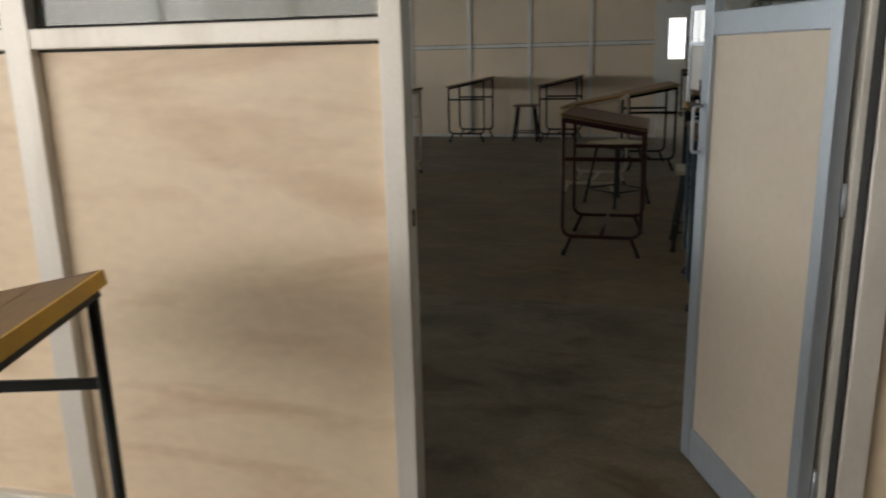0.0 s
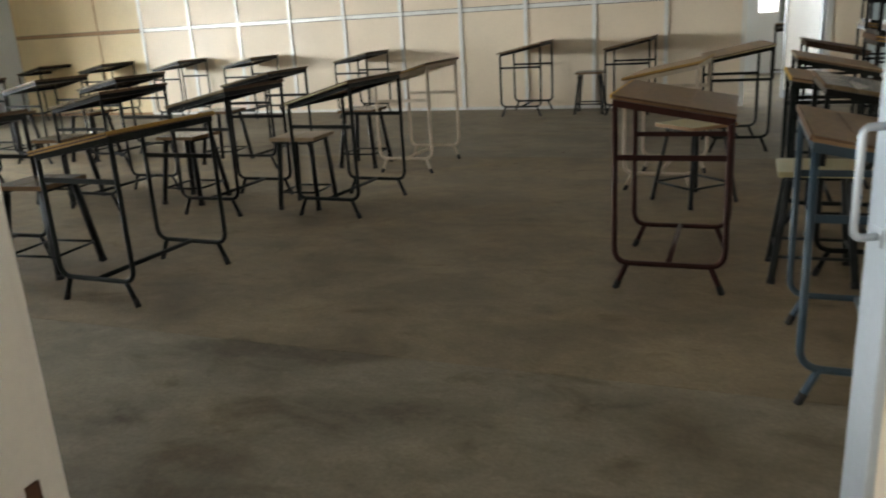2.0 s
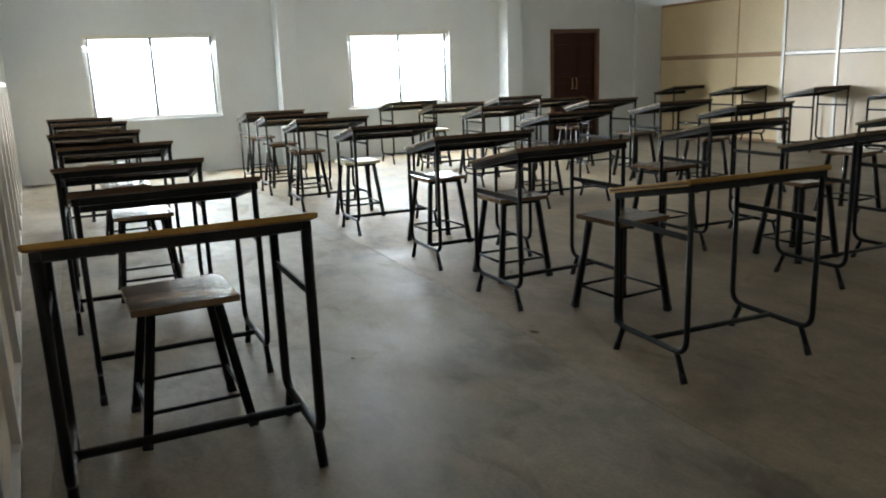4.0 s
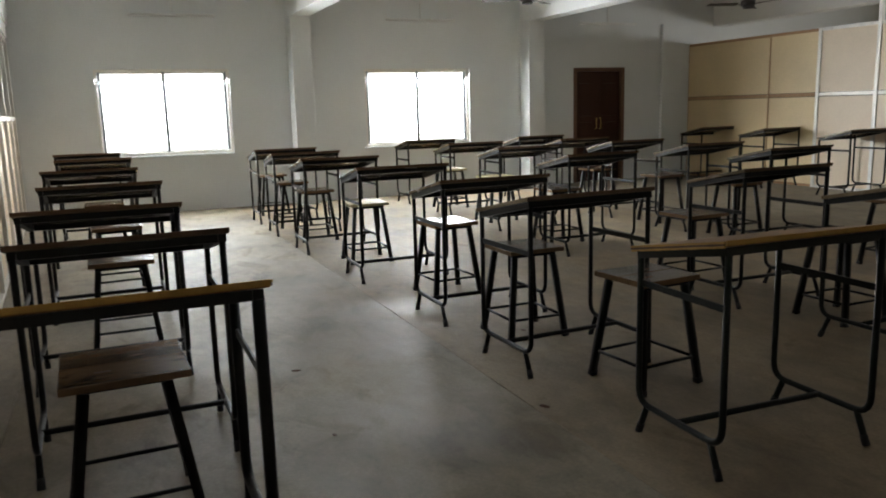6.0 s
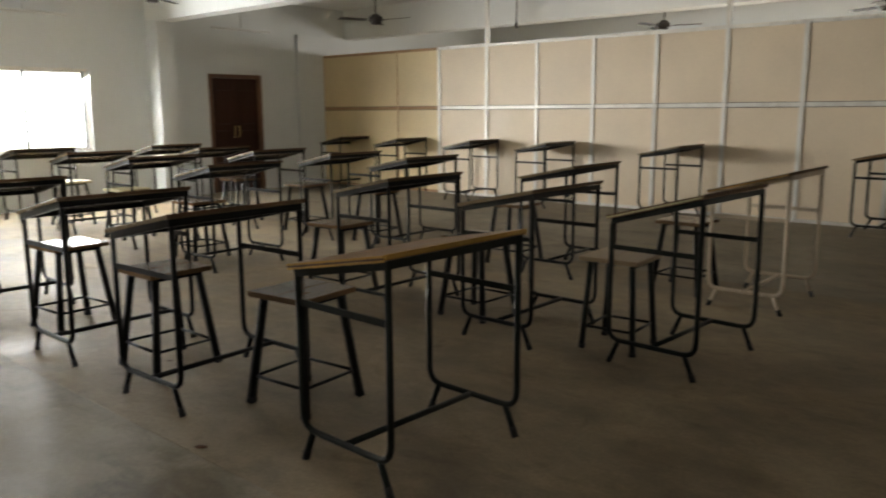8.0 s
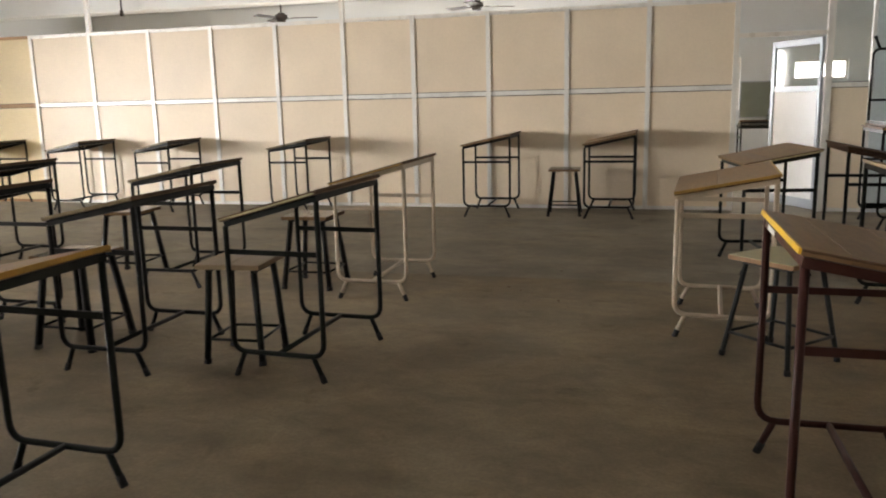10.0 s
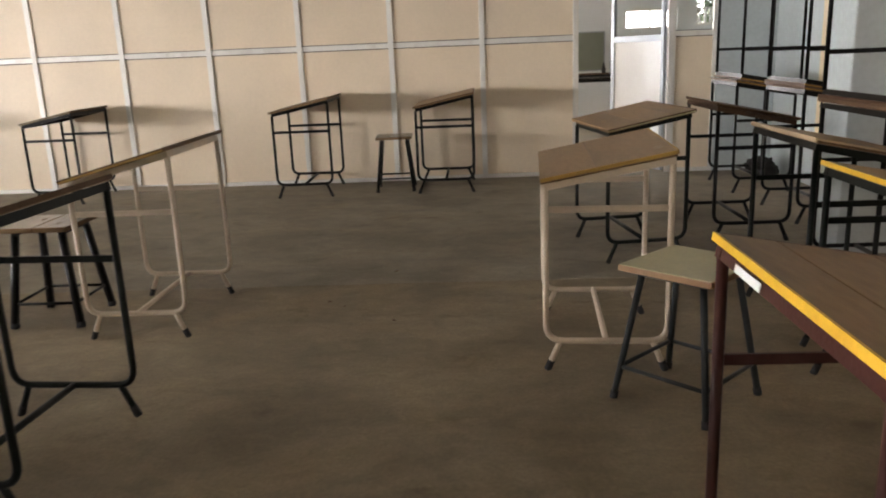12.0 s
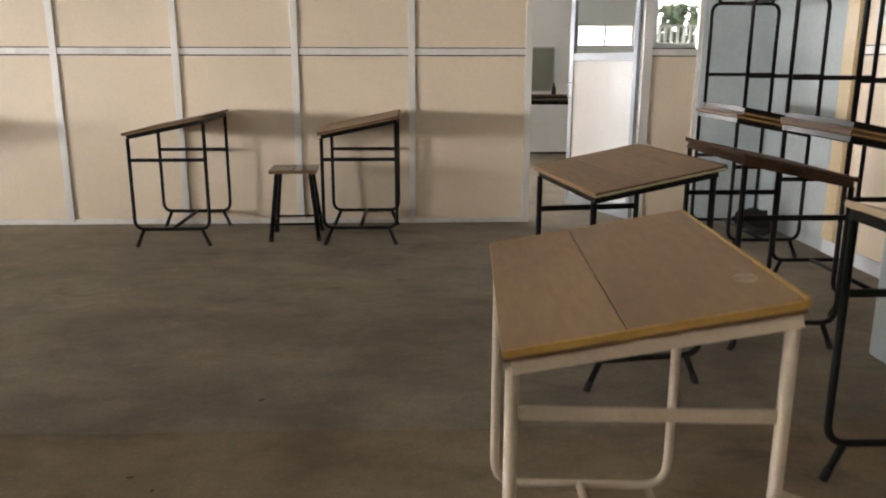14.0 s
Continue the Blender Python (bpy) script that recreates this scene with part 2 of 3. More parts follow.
ge.inputs["Emission Color"].default_value, ge.inputs["Emission Strength"].default_value = (0.95, 0.98, 1, 1), 5.0
TEAK = material("dark_teak", (0.05, 0.015, 0.009), 0.35, scale=4, vary=0.2, fine=40, bump=0.002, stretch=(1, 1, 0.2))
LEAF = material("dark_leaves", (0.05, 0.085, 0.035), 0.55, scale=6, vary=0.25, fine=40, bump=0.0)
RUBBER = material("black_rubber", (0.02, 0.02, 0.02), 0.8, scale=8, vary=0.1)
GLASS = bpy.data.materials.new("window_glass")
GLASS.use_nodes = True
gb = GLASS.node_tree.nodes["Principled BSDF"]
gb.inputs["Base Color"].default_value = (0.9, 0.95, 0.94, 1)
gb.inputs["Roughness"].default_value, gb.inputs["Transmission Weight"].default_value, gb.inputs["IOR"].default_value = 0.03, 1.0, 1.45

SMOKED = bpy.data.materials.new("dusty_tinted_glass")
SMOKED.use_nodes = True
sb = SMOKED.node_tree.nodes["Principled BSDF"]
sb.inputs["Base Color"].default_value = (0.24, 0.27, 0.26, 1)
sb.inputs["Roughness"].default_value, sb.inputs["Transmission Weight"].default_value, sb.inputs["IOR"].default_value = 0.06, 1.0, 1.45


for dull in (STEEL, GREEN, MAROON, GREY, PLY, PLY_RED, PLY_STORED, PLY_EDGE, TAN, ORANGE, TEAK):
    dull.node_tree.nodes["Principled BSDF"].inputs["Specular IOR Level"].default_value = 0.18


# ---- mesh helpers ----
def box(bm, x0, x1, y0, y1, z0, z1, m=None, bevel=0.0):
    r = bmesh.ops.create_cube(bm, size=1, matrix=Matrix.Translation(((x0 + x1) / 2, (y0 + y1) / 2, (z0 + z1) / 2)) @ Matrix.Diagonal((x1 - x0, y1 - y0, z1 - z0, 1)))
    if bevel:
        edges = list({e for v in r["verts"] for e in v.link_edges})
        out = bmesh.ops.bevel(bm, geom=edges, offset=bevel, segments=2, affect="EDGES", profile=0.6)
        if m is not None:
            vs = {v for f in out["faces"] for v in f.verts} | {v for v in r["verts"] if v.is_valid}
            bmesh.ops.transform(bm, matrix=m, verts=list(vs))
    elif m is not None:
        bmesh.ops.transform(bm, matrix=m, verts=r["verts"])
    return bm


def rounded(points, radius, steps=4):
    """A polyline with its inner corners rounded."""
    pts = [Vector(p) for p in points]
    out = [pts[0]]
    for a, b, c in zip(pts, pts[1:], pts[2:]):
        d1, d2 = (a - b), (c - b)
        r = min(radius, d1.length * 0.45, d2.length * 0.45)
        p, q = b + d1.normalized() * r, b + d2.normalized() * r
        for i in range(steps + 1):
            t = i / steps
            out.append(p * (1 - t) ** 2 + b * 2 * t * (1 - t) + q * t * t)
    return out + [pts[-1]]


def tube(bm, points, r, n=8):
    """A capped round tube along a polyline."""
    pts = [Vector(p) for p in points]
    rings = []
    way = (pts[1] - pts[0]).normalized()
    side = way.orthogonal().normalized()
    for i, p in enumerate(pts):
        a, b = pts[max(i - 1, 0)], pts[min(i + 1, len(pts) - 1)]
        w = (b - a).normalized()
        side = (side - w * side.dot(w)).normalized()
        up = w.cross(side)
        rings.append([bm.verts.new(p + (side * math.cos(k * math.tau / n) + up * math.sin(k * math.tau / n)) * r) for k in range(n)])
    for a, b in zip(rings, rings[1:]):
        for k in range(n):
            f = bm.faces.new((a[k], a[(k + 1) % n], b[(k + 1) % n], b[k]))
            f.smooth = True
    bm.faces.new(rings[0][::-1])
    bm.faces.new(rings[-1])
    return bm


def part(name, bm, mat, parent=None, label="", m=None):
    """Links a bmesh as one mesh object, under a thing if one is given."""
    bmesh.ops.recalc_face_normals(bm, faces=bm.faces)
    me = bpy.data.meshes.new(name)
    bm.to_mesh(me)
    bm.free()
    me.materials.append(mat)
    ob = new(name, me)
    if parent is not None:
        ob.parent = parent
    if m is not None:
        ob.matrix_basis = m
    if label:
        ob["label"] = label
    return ob


def B():
    return bmesh.new()


def slab(name, mat, x0, x1, y0, y1, z0, z1, label="", category="", parent=None, bevel=0.0):
    ob = part(name, box(B(), x0, x1, y0, y1, z0, z1, None, bevel), mat, parent)
    if not parent:
        tagged(ob, label, category, kind="structure")
    return ob


# ---- structure ----
floor = tagged(new("floor"), "worn grey cement floor laid in bays with dusty stains", "floor", kind="structure")
BAYS = [BACK - 0.2, SOUTH, 4.245, 9.06, NORTH + 0.4, FAR + 0.2]
for a, b in zip(BAYS, BAYS[1:]):
    part("floor_bay", box(B(), WEST - 0.25, 4.2, a + 0.0015, b - 0.0015, -0.12, 0.0), {SOUTH: CEMENT_DUSTY, 4.245: CEMENT_BROWN}.get(a, CEMENT), floor)
part("floor_base", box(B(), WEST - 0.25, 4.2, BAYS[0], BAYS[-1], -0.2, -0.008 - 0.112), EARTH, floor)
slab("ceiling", CEILING, WEST - 0.25, 4.2, BACK - 0.2, FAR + 0.2, CEIL, CEIL + 0.15, "white painted concrete ceiling slab", "ceiling")


def wall_with_holes(name, x0, x1, y0, y1, z0, z1, holes, axis, mat, label):
    """A wall along y (axis 'y') or x, built of blocks round its openings (a, b, bottom, top)."""
    bm = B()
    lo, hi = (y0, y1) if axis == "y" else (x0, x1)
    at = lo

    def block(a, b, c, d):
        if b - a > 1e-4 and d - c > 1e-4:
            if axis == "y":
                box(bm, x0, x1, a, b, c, d)
            else:
                box(bm, a, b, y0, y1, c, d)
    for a, b, c, d in sorted(holes):
        block(at, a, z0, z1)
        block(a, b, z0, c)
        block(a, b, d, z1)
        at = b
    block(at, hi, z0, z1)
    return tagged(part(name, bm, mat), label, "wall", kind="structure")


DOOR = (10.51, 11.65, 0.0, 2.135)
wall_with_holes("wall_west", WEST - 0.25, WEST, BACK, FAR, 0, CEIL, WIN + [DOOR], "y", PLASTER, "white distempered masonry wall with two windows and a door")
wall_with_holes("wall_south", BACK_W, 4.0, BACK - 0.2, BACK, 0, CEIL, [(-9.8, -2.2, 0.9, 2.6)], "x", PLASTER, "white distempered outer wall with a wide window")
wall_with_holes("wall_north", WEST, 4.0, FAR, FAR + 0.2, 0, CEIL, [(-9.7, -2.3, 1.0, 2.5), (-0.75, -0.33, 1.14, 2.1), (0.59, 1.5, 1.66, 2.01), (1.82, 2.65, 1.69, 2.7)], "x", PLASTER, "white distempered outer wall with windows")
slab("wall_far_east", PLASTER, 4.0, 4.2, BACK, FAR, 0, CEIL, "white distempered end wall", "wall")
slab("wall_north_east", BLUE_WASH, 0.58, EAST, NORTH - 0.05, NORTH + 0.1, 0, CEIL, "pale blue-grey painted wall beside the partition door", "wall")


def framed(name, at, axis, spans, mat_low, mat_high, posts, mid, top, label, deep=0.03, low_rail=0.045, metal=None, clear=True):
    """A partition: panels between aluminium posts and rails. axis 'x': it runs along x at y = at."""
    root = tagged(new(name), label, "partition wall", kind="structure")

    def bar(part_name, mat, a, b, d, z0, z1, bevel=0.0):
        if axis == "x":
            return slab(part_name, mat, a, b, at - d, at + d, z0, z1, parent=root, bevel=bevel)
        return slab(part_name, mat, at - d, at + d, a, b, z0, z1, parent=root, bevel=bevel)
    for a, b in spans:
        bar("panel", mat_low, a + 0.02, b - 0.02, 0.008, 0.02, mid)
        p = bar("pane" if mat_high in (GLASS, SMOKED) else "panel", mat_high, a + 0.02, b - 0.02, 0.004 if mat_high in (GLASS, SMOKED) else 0.008, mid + 0.01, top)
        if mat_high in (GLASS, SMOKED):
            p.visible_shadow = not clear
        for z, h in ((0.0, low_rail), (mid - 0.005, 0.055), (top - 0.01, 0.05)):
            bar("rail", metal or ALU, a + 0.022, b - 0.022, deep - 0.005, z, z + h, 0.004)
        # black strips along the mid rail's edges draw its shadow grooves
        bar("gasket", RUBBER, a + 0.025, b - 0.025, 0.012, mid - 0.014, mid - 0.006)
        bar("gasket", RUBBER, a + 0.025, b - 0.025, 0.012, mid + 0.051, mid + 0.058)
    for x, h, w in posts:
        bar("post", metal or ALU, x - w, x + w, deep, 0, h, 0.004)
    return root


# cream partition along the north side, posts 1.02 m apart
NX = [WEST + 0.02, -12.2, -11.16, -10.1, -9.085, -8.06, -7.045, -6.033, -5.033, -4.003, -2.98, -1.97, -0.944]
tall = {-10.1, -6.033, -1.97}
framed("wall_north_partition", NORTH, "x", list(zip(NX[2:], NX[3:])), BOARD, BOARD,
       [(x, CEIL if x in tall else PART_H + 0.04, 0.03) for x in NX[2:]], MID, PART_H, "cream laminate partition in an aluminium frame")
framed("wall_north_old_partition", NORTH, "x", list(zip(NX[:2], NX[1:3])), BOARD_OLD, BOARD_OLD,
       [(x, PART_H + 0.04, 0.006) for x in NX[:2]], MID, PART_H, "yellowed laminate end of the partition in brown rails", deep=0.016, metal=TAN)
framed("wall_north_side_light", NORTH, "x", [(0.1, 0.56)], BOARD, GLASS, [(0.1, PART_H, 0.04), (0.56, PART_H, 0.02)], MID, PART_H, "narrow cream and glass panel beside the door")
slab("door_head_north", ALU, -0.92, 0.06, NORTH - 0.03, NORTH + 0.03, 2.1, 2.15, "aluminium door head in the partition", "door frame", bevel=0.004)
framed("wall_east_partition", EAST + 0.03, "y", [(SOUTH + 0.05 + 1.11 * k, SOUTH + 0.05 + 1.11 * (k + 1)) for k in range(9)], BOARD, BOARD,
       [(SOUTH + 0.05 + 1.11 * k, PART_H + 0.04, 0.024) for k in range(10)], MID, PART_H, "cream laminate partition along the east side")
slab("wall_east_pier", BLUE_WASH, EAST - 0.01, EAST + 0.2, 11.96, NORTH - 0.06, 0, CEIL, "pale blue-grey painted pier between the partitions", "wall")
slab("skirting", PLASTER, EAST - 0.02, EAST - 0.003, 2.0, 11.95, 0, 0.1, "pale cement skirting along the partition", "skirting")

# entrance partition with its open door
SD0, SD1 = -1.474, -0.395
SX = [-1.504 - 1.075 * k for k in range(11, -1, -1)]
SX = [WEST + 0.02] + SX[:-1] + [-1.504]
skewed = Matrix.Translation((-1.5, SOUTH, 0)) @ Matrix.Rotation(radians(2.9), 4, "Z") @ Matrix.Translation((1.5, -SOUTH, 0))  # the long run stands a little askew
long_run = framed("wall_south_partition", SOUTH, "x", list(zip(SX, SX[1:])), BOARD_GRUBBY, SMOKED, [(x, PART_H + 0.04, 0.03 if x == SX[-1] else 0.042) for x in SX], 1.452, PART_H,
       "cream laminate and glass partition in an aluminium frame", deep=0.045, low_rail=0.035, clear=False)
long_run.matrix_basis = skewed
framed("wall_south_side_panel", SOUTH, "x", [(-0.365, EAST)], BOARD_GRUBBY, SMOKED, [(-0.365, PART_H + 0.04, 0.03), (EAST - 0.02, PART_H + 0.04, 0.02)], 1.452, PART_H,
       "cream laminate and glass partition beside the entrance door", deep=0.045, clear=False)
slab("door_jamb", ALU, -0.415, -0.397, SOUTH + 0.047, SOUTH + 0.14, 0, 2.1, "white aluminium jamb at the door hinges", "door frame", bevel=0.003)
# added black strip: paints the shade of the gap between leaf and post
slab("seal_strip", RUBBER, -0.399, -0.396, SOUTH - 0.03, SOUTH + 0.045, 0, 2.1, "black strip standing in for the dark gap along the door post", "door frame")
slab("post_groove", GREY_ALU, SD0 + 0.0005, SD0 + 0.002, SOUTH - 0.035, SOUTH - 0.0335, 0.0, 2.1, "dark groove down the door post", "door frame")
slab("door_head", ALU, SD0, SD1, SOUTH - 0.04, SOUTH + 0.04, 2.1, 2.16, "aluminium door head over the entrance", "door frame", bevel=0.004)
keep = part("strike_plate", box(B(), SD0 - 0.002, SD0 + 0.003, SOUTH, SOUTH + 0.014, 0.964, 1.01), RUST)
tagged(keep, "rusty steel strike plate on the door post", "strike plate", kind="structure")
over = slab("beam_south", CEILING, WEST - 0.2, 4.0, SOUTH - 0.1, SOUTH + 0.1, 2.75, CEIL, "white plastered beam over the entrance partition", "beam")
infill = slab("infill_south", CEILING, WEST, EAST, SOUTH - 0.06, SOUTH + 0.06, PART_H + 0.06, 2.75, "white plastered infill over the partition", "wall")
over.matrix_basis = infill.matrix_basis = skewed


def aluminium_door(name, hinge, angle, length, label, low, handle_side):
    """A door leaf of aluminium with a laminate panel below and glass above, hinged at its local origin."""
    d = tagged(new(name), label, "door", kind="structure")
    d.matrix_basis = pose(hinge[0], hinge[1], 0, 0, 0, angle)
    t = 0.02
    for x0, x1 in ((0.0, 0.045), (length - 0.06, length)):
        part("stile", box(B(), x0, x1, -t, t, 0.012, 2.08, None, 0.004), GREY_ALU, d)
    for z0, z1 in ((0.012, 0.13), (1.443, 1.513), (2.0, 2.08)):
        part("rail", box(B(), 0.047, length - 0.062, -t + 0.002, t - 0.002, z0, z1, None, 0.004), GREY_ALU, d)
    part("panel", box(B(), 0.04, length - 0.055, -0.006, 0.006, 0.12, 1.448), low, d)
    g = part("pane", box(B(), 0.04, length - 0.055, -0.003, 0.003, 1.508, 2.005), GLASS, d)
    g.visible_shadow = False
    hx = length - 0.03
    for s in (-1, 1):
        h = part("handle", tube(B(), rounded([(hx, s * t, 1.23), (hx, s * (t + 0.034), 1.23), (hx, s * (t + 0.034), 1.085), (hx, s * t, 1.085)], 0.012), 0.0055), GREY_ALU, d, "dull aluminium pull handle")
        for z in (1.23, 1.085):
            part("rose", box(B(), hx - 0.011, hx + 0.011, s * t - 0.003, s * t + 0.003, z - 0.014, z + 0.014, None, 0.002), GREY_ALU, h)
    for z in (0.3, 1.05, 1.8):
        part("hinge", tube(B(), [(-0.004, -t - 0.004, z - 0.04), (-0.004, -t - 0.004, z + 0.04)], 0.006), GREY_ALU, d)
    return d


aluminium_door("door_1", (-0.447, 1.943), 111.8, 0.71, "open aluminium door with a cream panel and glass", BOARD_SHADED, 1)
aluminium_door("door_2", (0.04, NORTH + 0.04), 117, 0.95, "half-open white aluminium door with a glass upper light", PALE, -1)

# pillars and beams
for y in (5.35, 9.54):
    slab("pillar", PLASTER, WEST, WEST + 0.34, y - 0.16, y + 0.16, 0, BEAM + 0.02, "white plastered wall pillar", "pillar", bevel=0.01)
    bm = box(B(), WEST, 4.0, y - 0.15, y + 0.15, BEAM, CEIL)
    tagged(part("beam", bm, CEILING), "white plastered ceiling beam with a haunch at the pillar", "beam", kind="structure")
slab("pillar", PLASTER, WEST, WEST + 0.06, 12.5, NORTH - 0.03, 0, BEAM + 0.02, "white plastered corner pillar beside the partition", "pillar", bevel=0.01)
slab("pillar", BLUE_WASH, 0.33, 0.73, 9.45, 9.81, 0, BEAM, "pale blue-grey painted pillar beside stacked tables", "pillar", bevel=0.012)
slab("beam", CEILING, WEST, 4.0, NORTH + 0.6, NORTH + 0.9, BEAM, CEIL, "white plastered beam beyond the partition", "beam")

# timber door in the west wall
dr = tagged(new("door_3"), "closed dark polished timber double door with a frame", "door", kind="structure")
y0, y1, zt = DOOR[0], DOOR[1], DOOR[3]
for a, b in ((y0, y0 + 0.07), (y1 - 0.07, y1)):
    part("jamb", box(B(), WEST - 0.13, WEST + 0.012, a, b, 0, zt, None, 0.004), BROWN, dr)
part("head", box(B(), WEST - 0.13, WEST + 0.012, y0 + 0.072, y1 - 0.072, zt - 0.07, zt, None, 0.004), BROWN, dr)
ym = (y0 + y1) / 2
for a, b in ((y0 + 0.0705, ym - 0.0008), (ym + 0.0008, y1 - 0.0705)):
    leaf = part("door_leaf", box(B(), WEST - 0.1, WEST - 0.06, a, b, 0.002, zt - 0.0705), TEAK, dr)
    w = b - a
    for z0, z1 in ((0.12, 0.55), (0.67, 1.12), (1.24, 1.85)):
        part("raised_panel", box(B(), WEST - 0.06, WEST - 0.045, a + 0.09, b - 0.09, z0, z1, None, 0.01), TEAK, leaf)
for s in (-1, 1):
    part("door_handle", tube(B(), rounded([(WEST - 0.06, ym + s * 0.05, 1.2), (WEST - 0.01, ym + s * 0.05, 1.2), (WEST - 0.01, ym + s * 0.05, 1.0), (WEST - 0.06, ym + s * 0.05, 1.0)], 0.02), 0.008), BRASS, dr, "brass pull handle")


def sliding_window(name, y0, y1, z0, z1, bars):
    w = tagged(new(name), "bright sliding window in a white aluminium frame", "window", kind="structure")
    x = WEST - 0.08
    for a, b, c, d in ((y0, y1, z0, z0 + 0.04), (y0, y1, z1 - 0.04, z1), (y0, y0 + 0.04, z0 + 0.042, z1 - 0.042), (y1 - 0.04, y1, z0 + 0.042, z1 - 0.042)):
        part("window_frame", box(B(), x - 0.04, x + 0.04, a, b, c, d, None, 0.003), CREAM_TRIM, w)
    ym = (y0 + y1) / 2
    for a, b, dx in ((y0 + 0.042, ym + 0.02, 0.012), (ym - 0.02, y1 - 0.042, -0.014)):
        sash = part("sash", box(B(), x + dx - 0.01, x + dx + 0.01, a, a + 0.045, z0 + 0.042, z1 - 0.042), GREY_ALU, w)
        part("sash_stile", box(B(), x + dx - 0.01, x + dx + 0.01, b - 0.045, b, z0 + 0.042, z1 - 0.042), GREY_ALU, sash)
        for c in (z0 + 0.042, z1 - 0.064):
            part("sash_rail", box(B(), x + dx - 0.009, x + dx + 0.009, a + 0.023, b - 0.023, c, c + 0.022), ALU, sash)
        g = part("pane", box(B(), x + dx - 0.002, x + dx + 0.002, a + 0.02, b - 0.02, z0 + 0.062, z1 - 0.062), GLASS, w)
        g.visible_shadow = False
    part("window_sill", box(B(), WEST - 0.03, WEST + 0.05, y0 - 0.03, y1 + 0.03, z0 - 0.035, z0 - 0.003, None, 0.006), PLASTER, w)
    if bars:
        for k in range(1, 8):
            z = z0 + (z1 - z0) * k / 8
            part("grille_bar", tube(B(), [(WEST - 0.2, y0, z), (WEST - 0.2, y1, z)], 0.009, 6), GREY, w)
        for k in range(1, 5):
            y = y0 + (y1 - y0) * k / 5
            part("grille_bar", tube(B(), [(WEST - 0.2, y, z0), (WEST - 0.2, y, z1)], 0.006, 6), GREY, w)
    return w


sliding_window("window_1", *WIN[0], False)
sliding_window("window_2", *WIN[1], True)


def far_window(name, x0, x1, z0, z1, y, panes):
    w = tagged(new(name), "bright window in a white frame in the outer wall", "window", kind="structure")
    for a, b, c, d in ((x0, x1, z0, z0 + 0.04), (x0, x1, z1 - 0.04, z1)):
        part("window_frame", box(B(), a, b, y - 0.03, y + 0.03, c, d), CREAM_TRIM, w)
    for k in range(panes + 1):
        x = x0 + 0.02 + (x1 - x0 - 0.04) * k / panes
        part("window_frame", box(B(), x - 0.02, x + 0.02, y - 0.028, y + 0.028, z0 + 0.042, z1 - 0.042), CREAM_TRIM, w)
    return w


far_window("window_3", -9.8, -2.2, 0.9, 2.6, BACK - 0.1, 6)
far_window("window_4", -9.7, -2.3, 1.0, 2.5, FAR + 0.1, 7)
far_window("window_5", -0.75, -0.33, 1.14, 2.1, FAR + 0.1, 1)
far_window("window_6", 0.59, 1.5, 1.66, 2.01, FAR + 0.1, 2)
w7 = far_window("window_7", 1.82, 2.65, 1.69, 2.7, FAR + 0.1, 1)
for k in range(7):
    part("baluster", box(B(), 1.9 + 0.1 * k, 1.94 + 0.1 * k, FAR + 0.15, FAR + 0.17, 1.732, 1.97), PALE, w7)
part("grille_rail", box(B(), 1.862, 2.608, FAR + 0.14, FAR + 0.18, 1.972, 2.002), PALE, w7)
slab("ground", EARTH, -3000, 3000, -3000, 3000, -0.6, -0.4, "dry bare earth outside the building", "ground")
tagged(part("backdrop", box(B(), WEST - 8.2, WEST - 8, -40, 60, -0.4, 14), GLOW), "overexposed white daylight haze outside the windows", "backdrop", kind="structure")
tagged(part("backdrop", box(B(), -60, 40, FAR + 8, FAR + 8.2, -0.4, 14), GLOW), "overexposed white daylight haze outside the windows", "backdrop", kind="structure")


# ---- drawing tables and stools ----
TL, TD = 0.385, 0.268


def ragged(x0, x1, y, depth, z0, z1, tilt, n=22):
    """A thin strip of plywood edge, chipped along its length."""
    bm, rows = B(), []
    for i in range(n + 1):
        chip = 0.0022 * noise.noise(Vector((i * 0.9, y * 50, z0 * 300)))
        nick = 0.0026 * noise.noise(Vector((i * 1.3 + 7, y * 30, z1 * 200)))
        x = x0 + (x1 - x0) * i / n
        rows.append([bm.verts.new(tilt @ Vector((x, y + a * (depth + chip), z))) for a, z in ((-1, z0 + nick), (1, z0 + nick), (1, z1), (-1, z1))])
    for p, q in zip(rows, rows[1:]):
        for k in range(4):
            bm.faces.new((p[k], p[(k + 1) % 4], q[(k + 1) % 4], q[k]))
    bm.faces.new(rows[0][::-1])
    bm.faces.new(rows[-1])
    bmesh.ops.recalc_face_normals(bm, faces=bm.faces)
    return bm


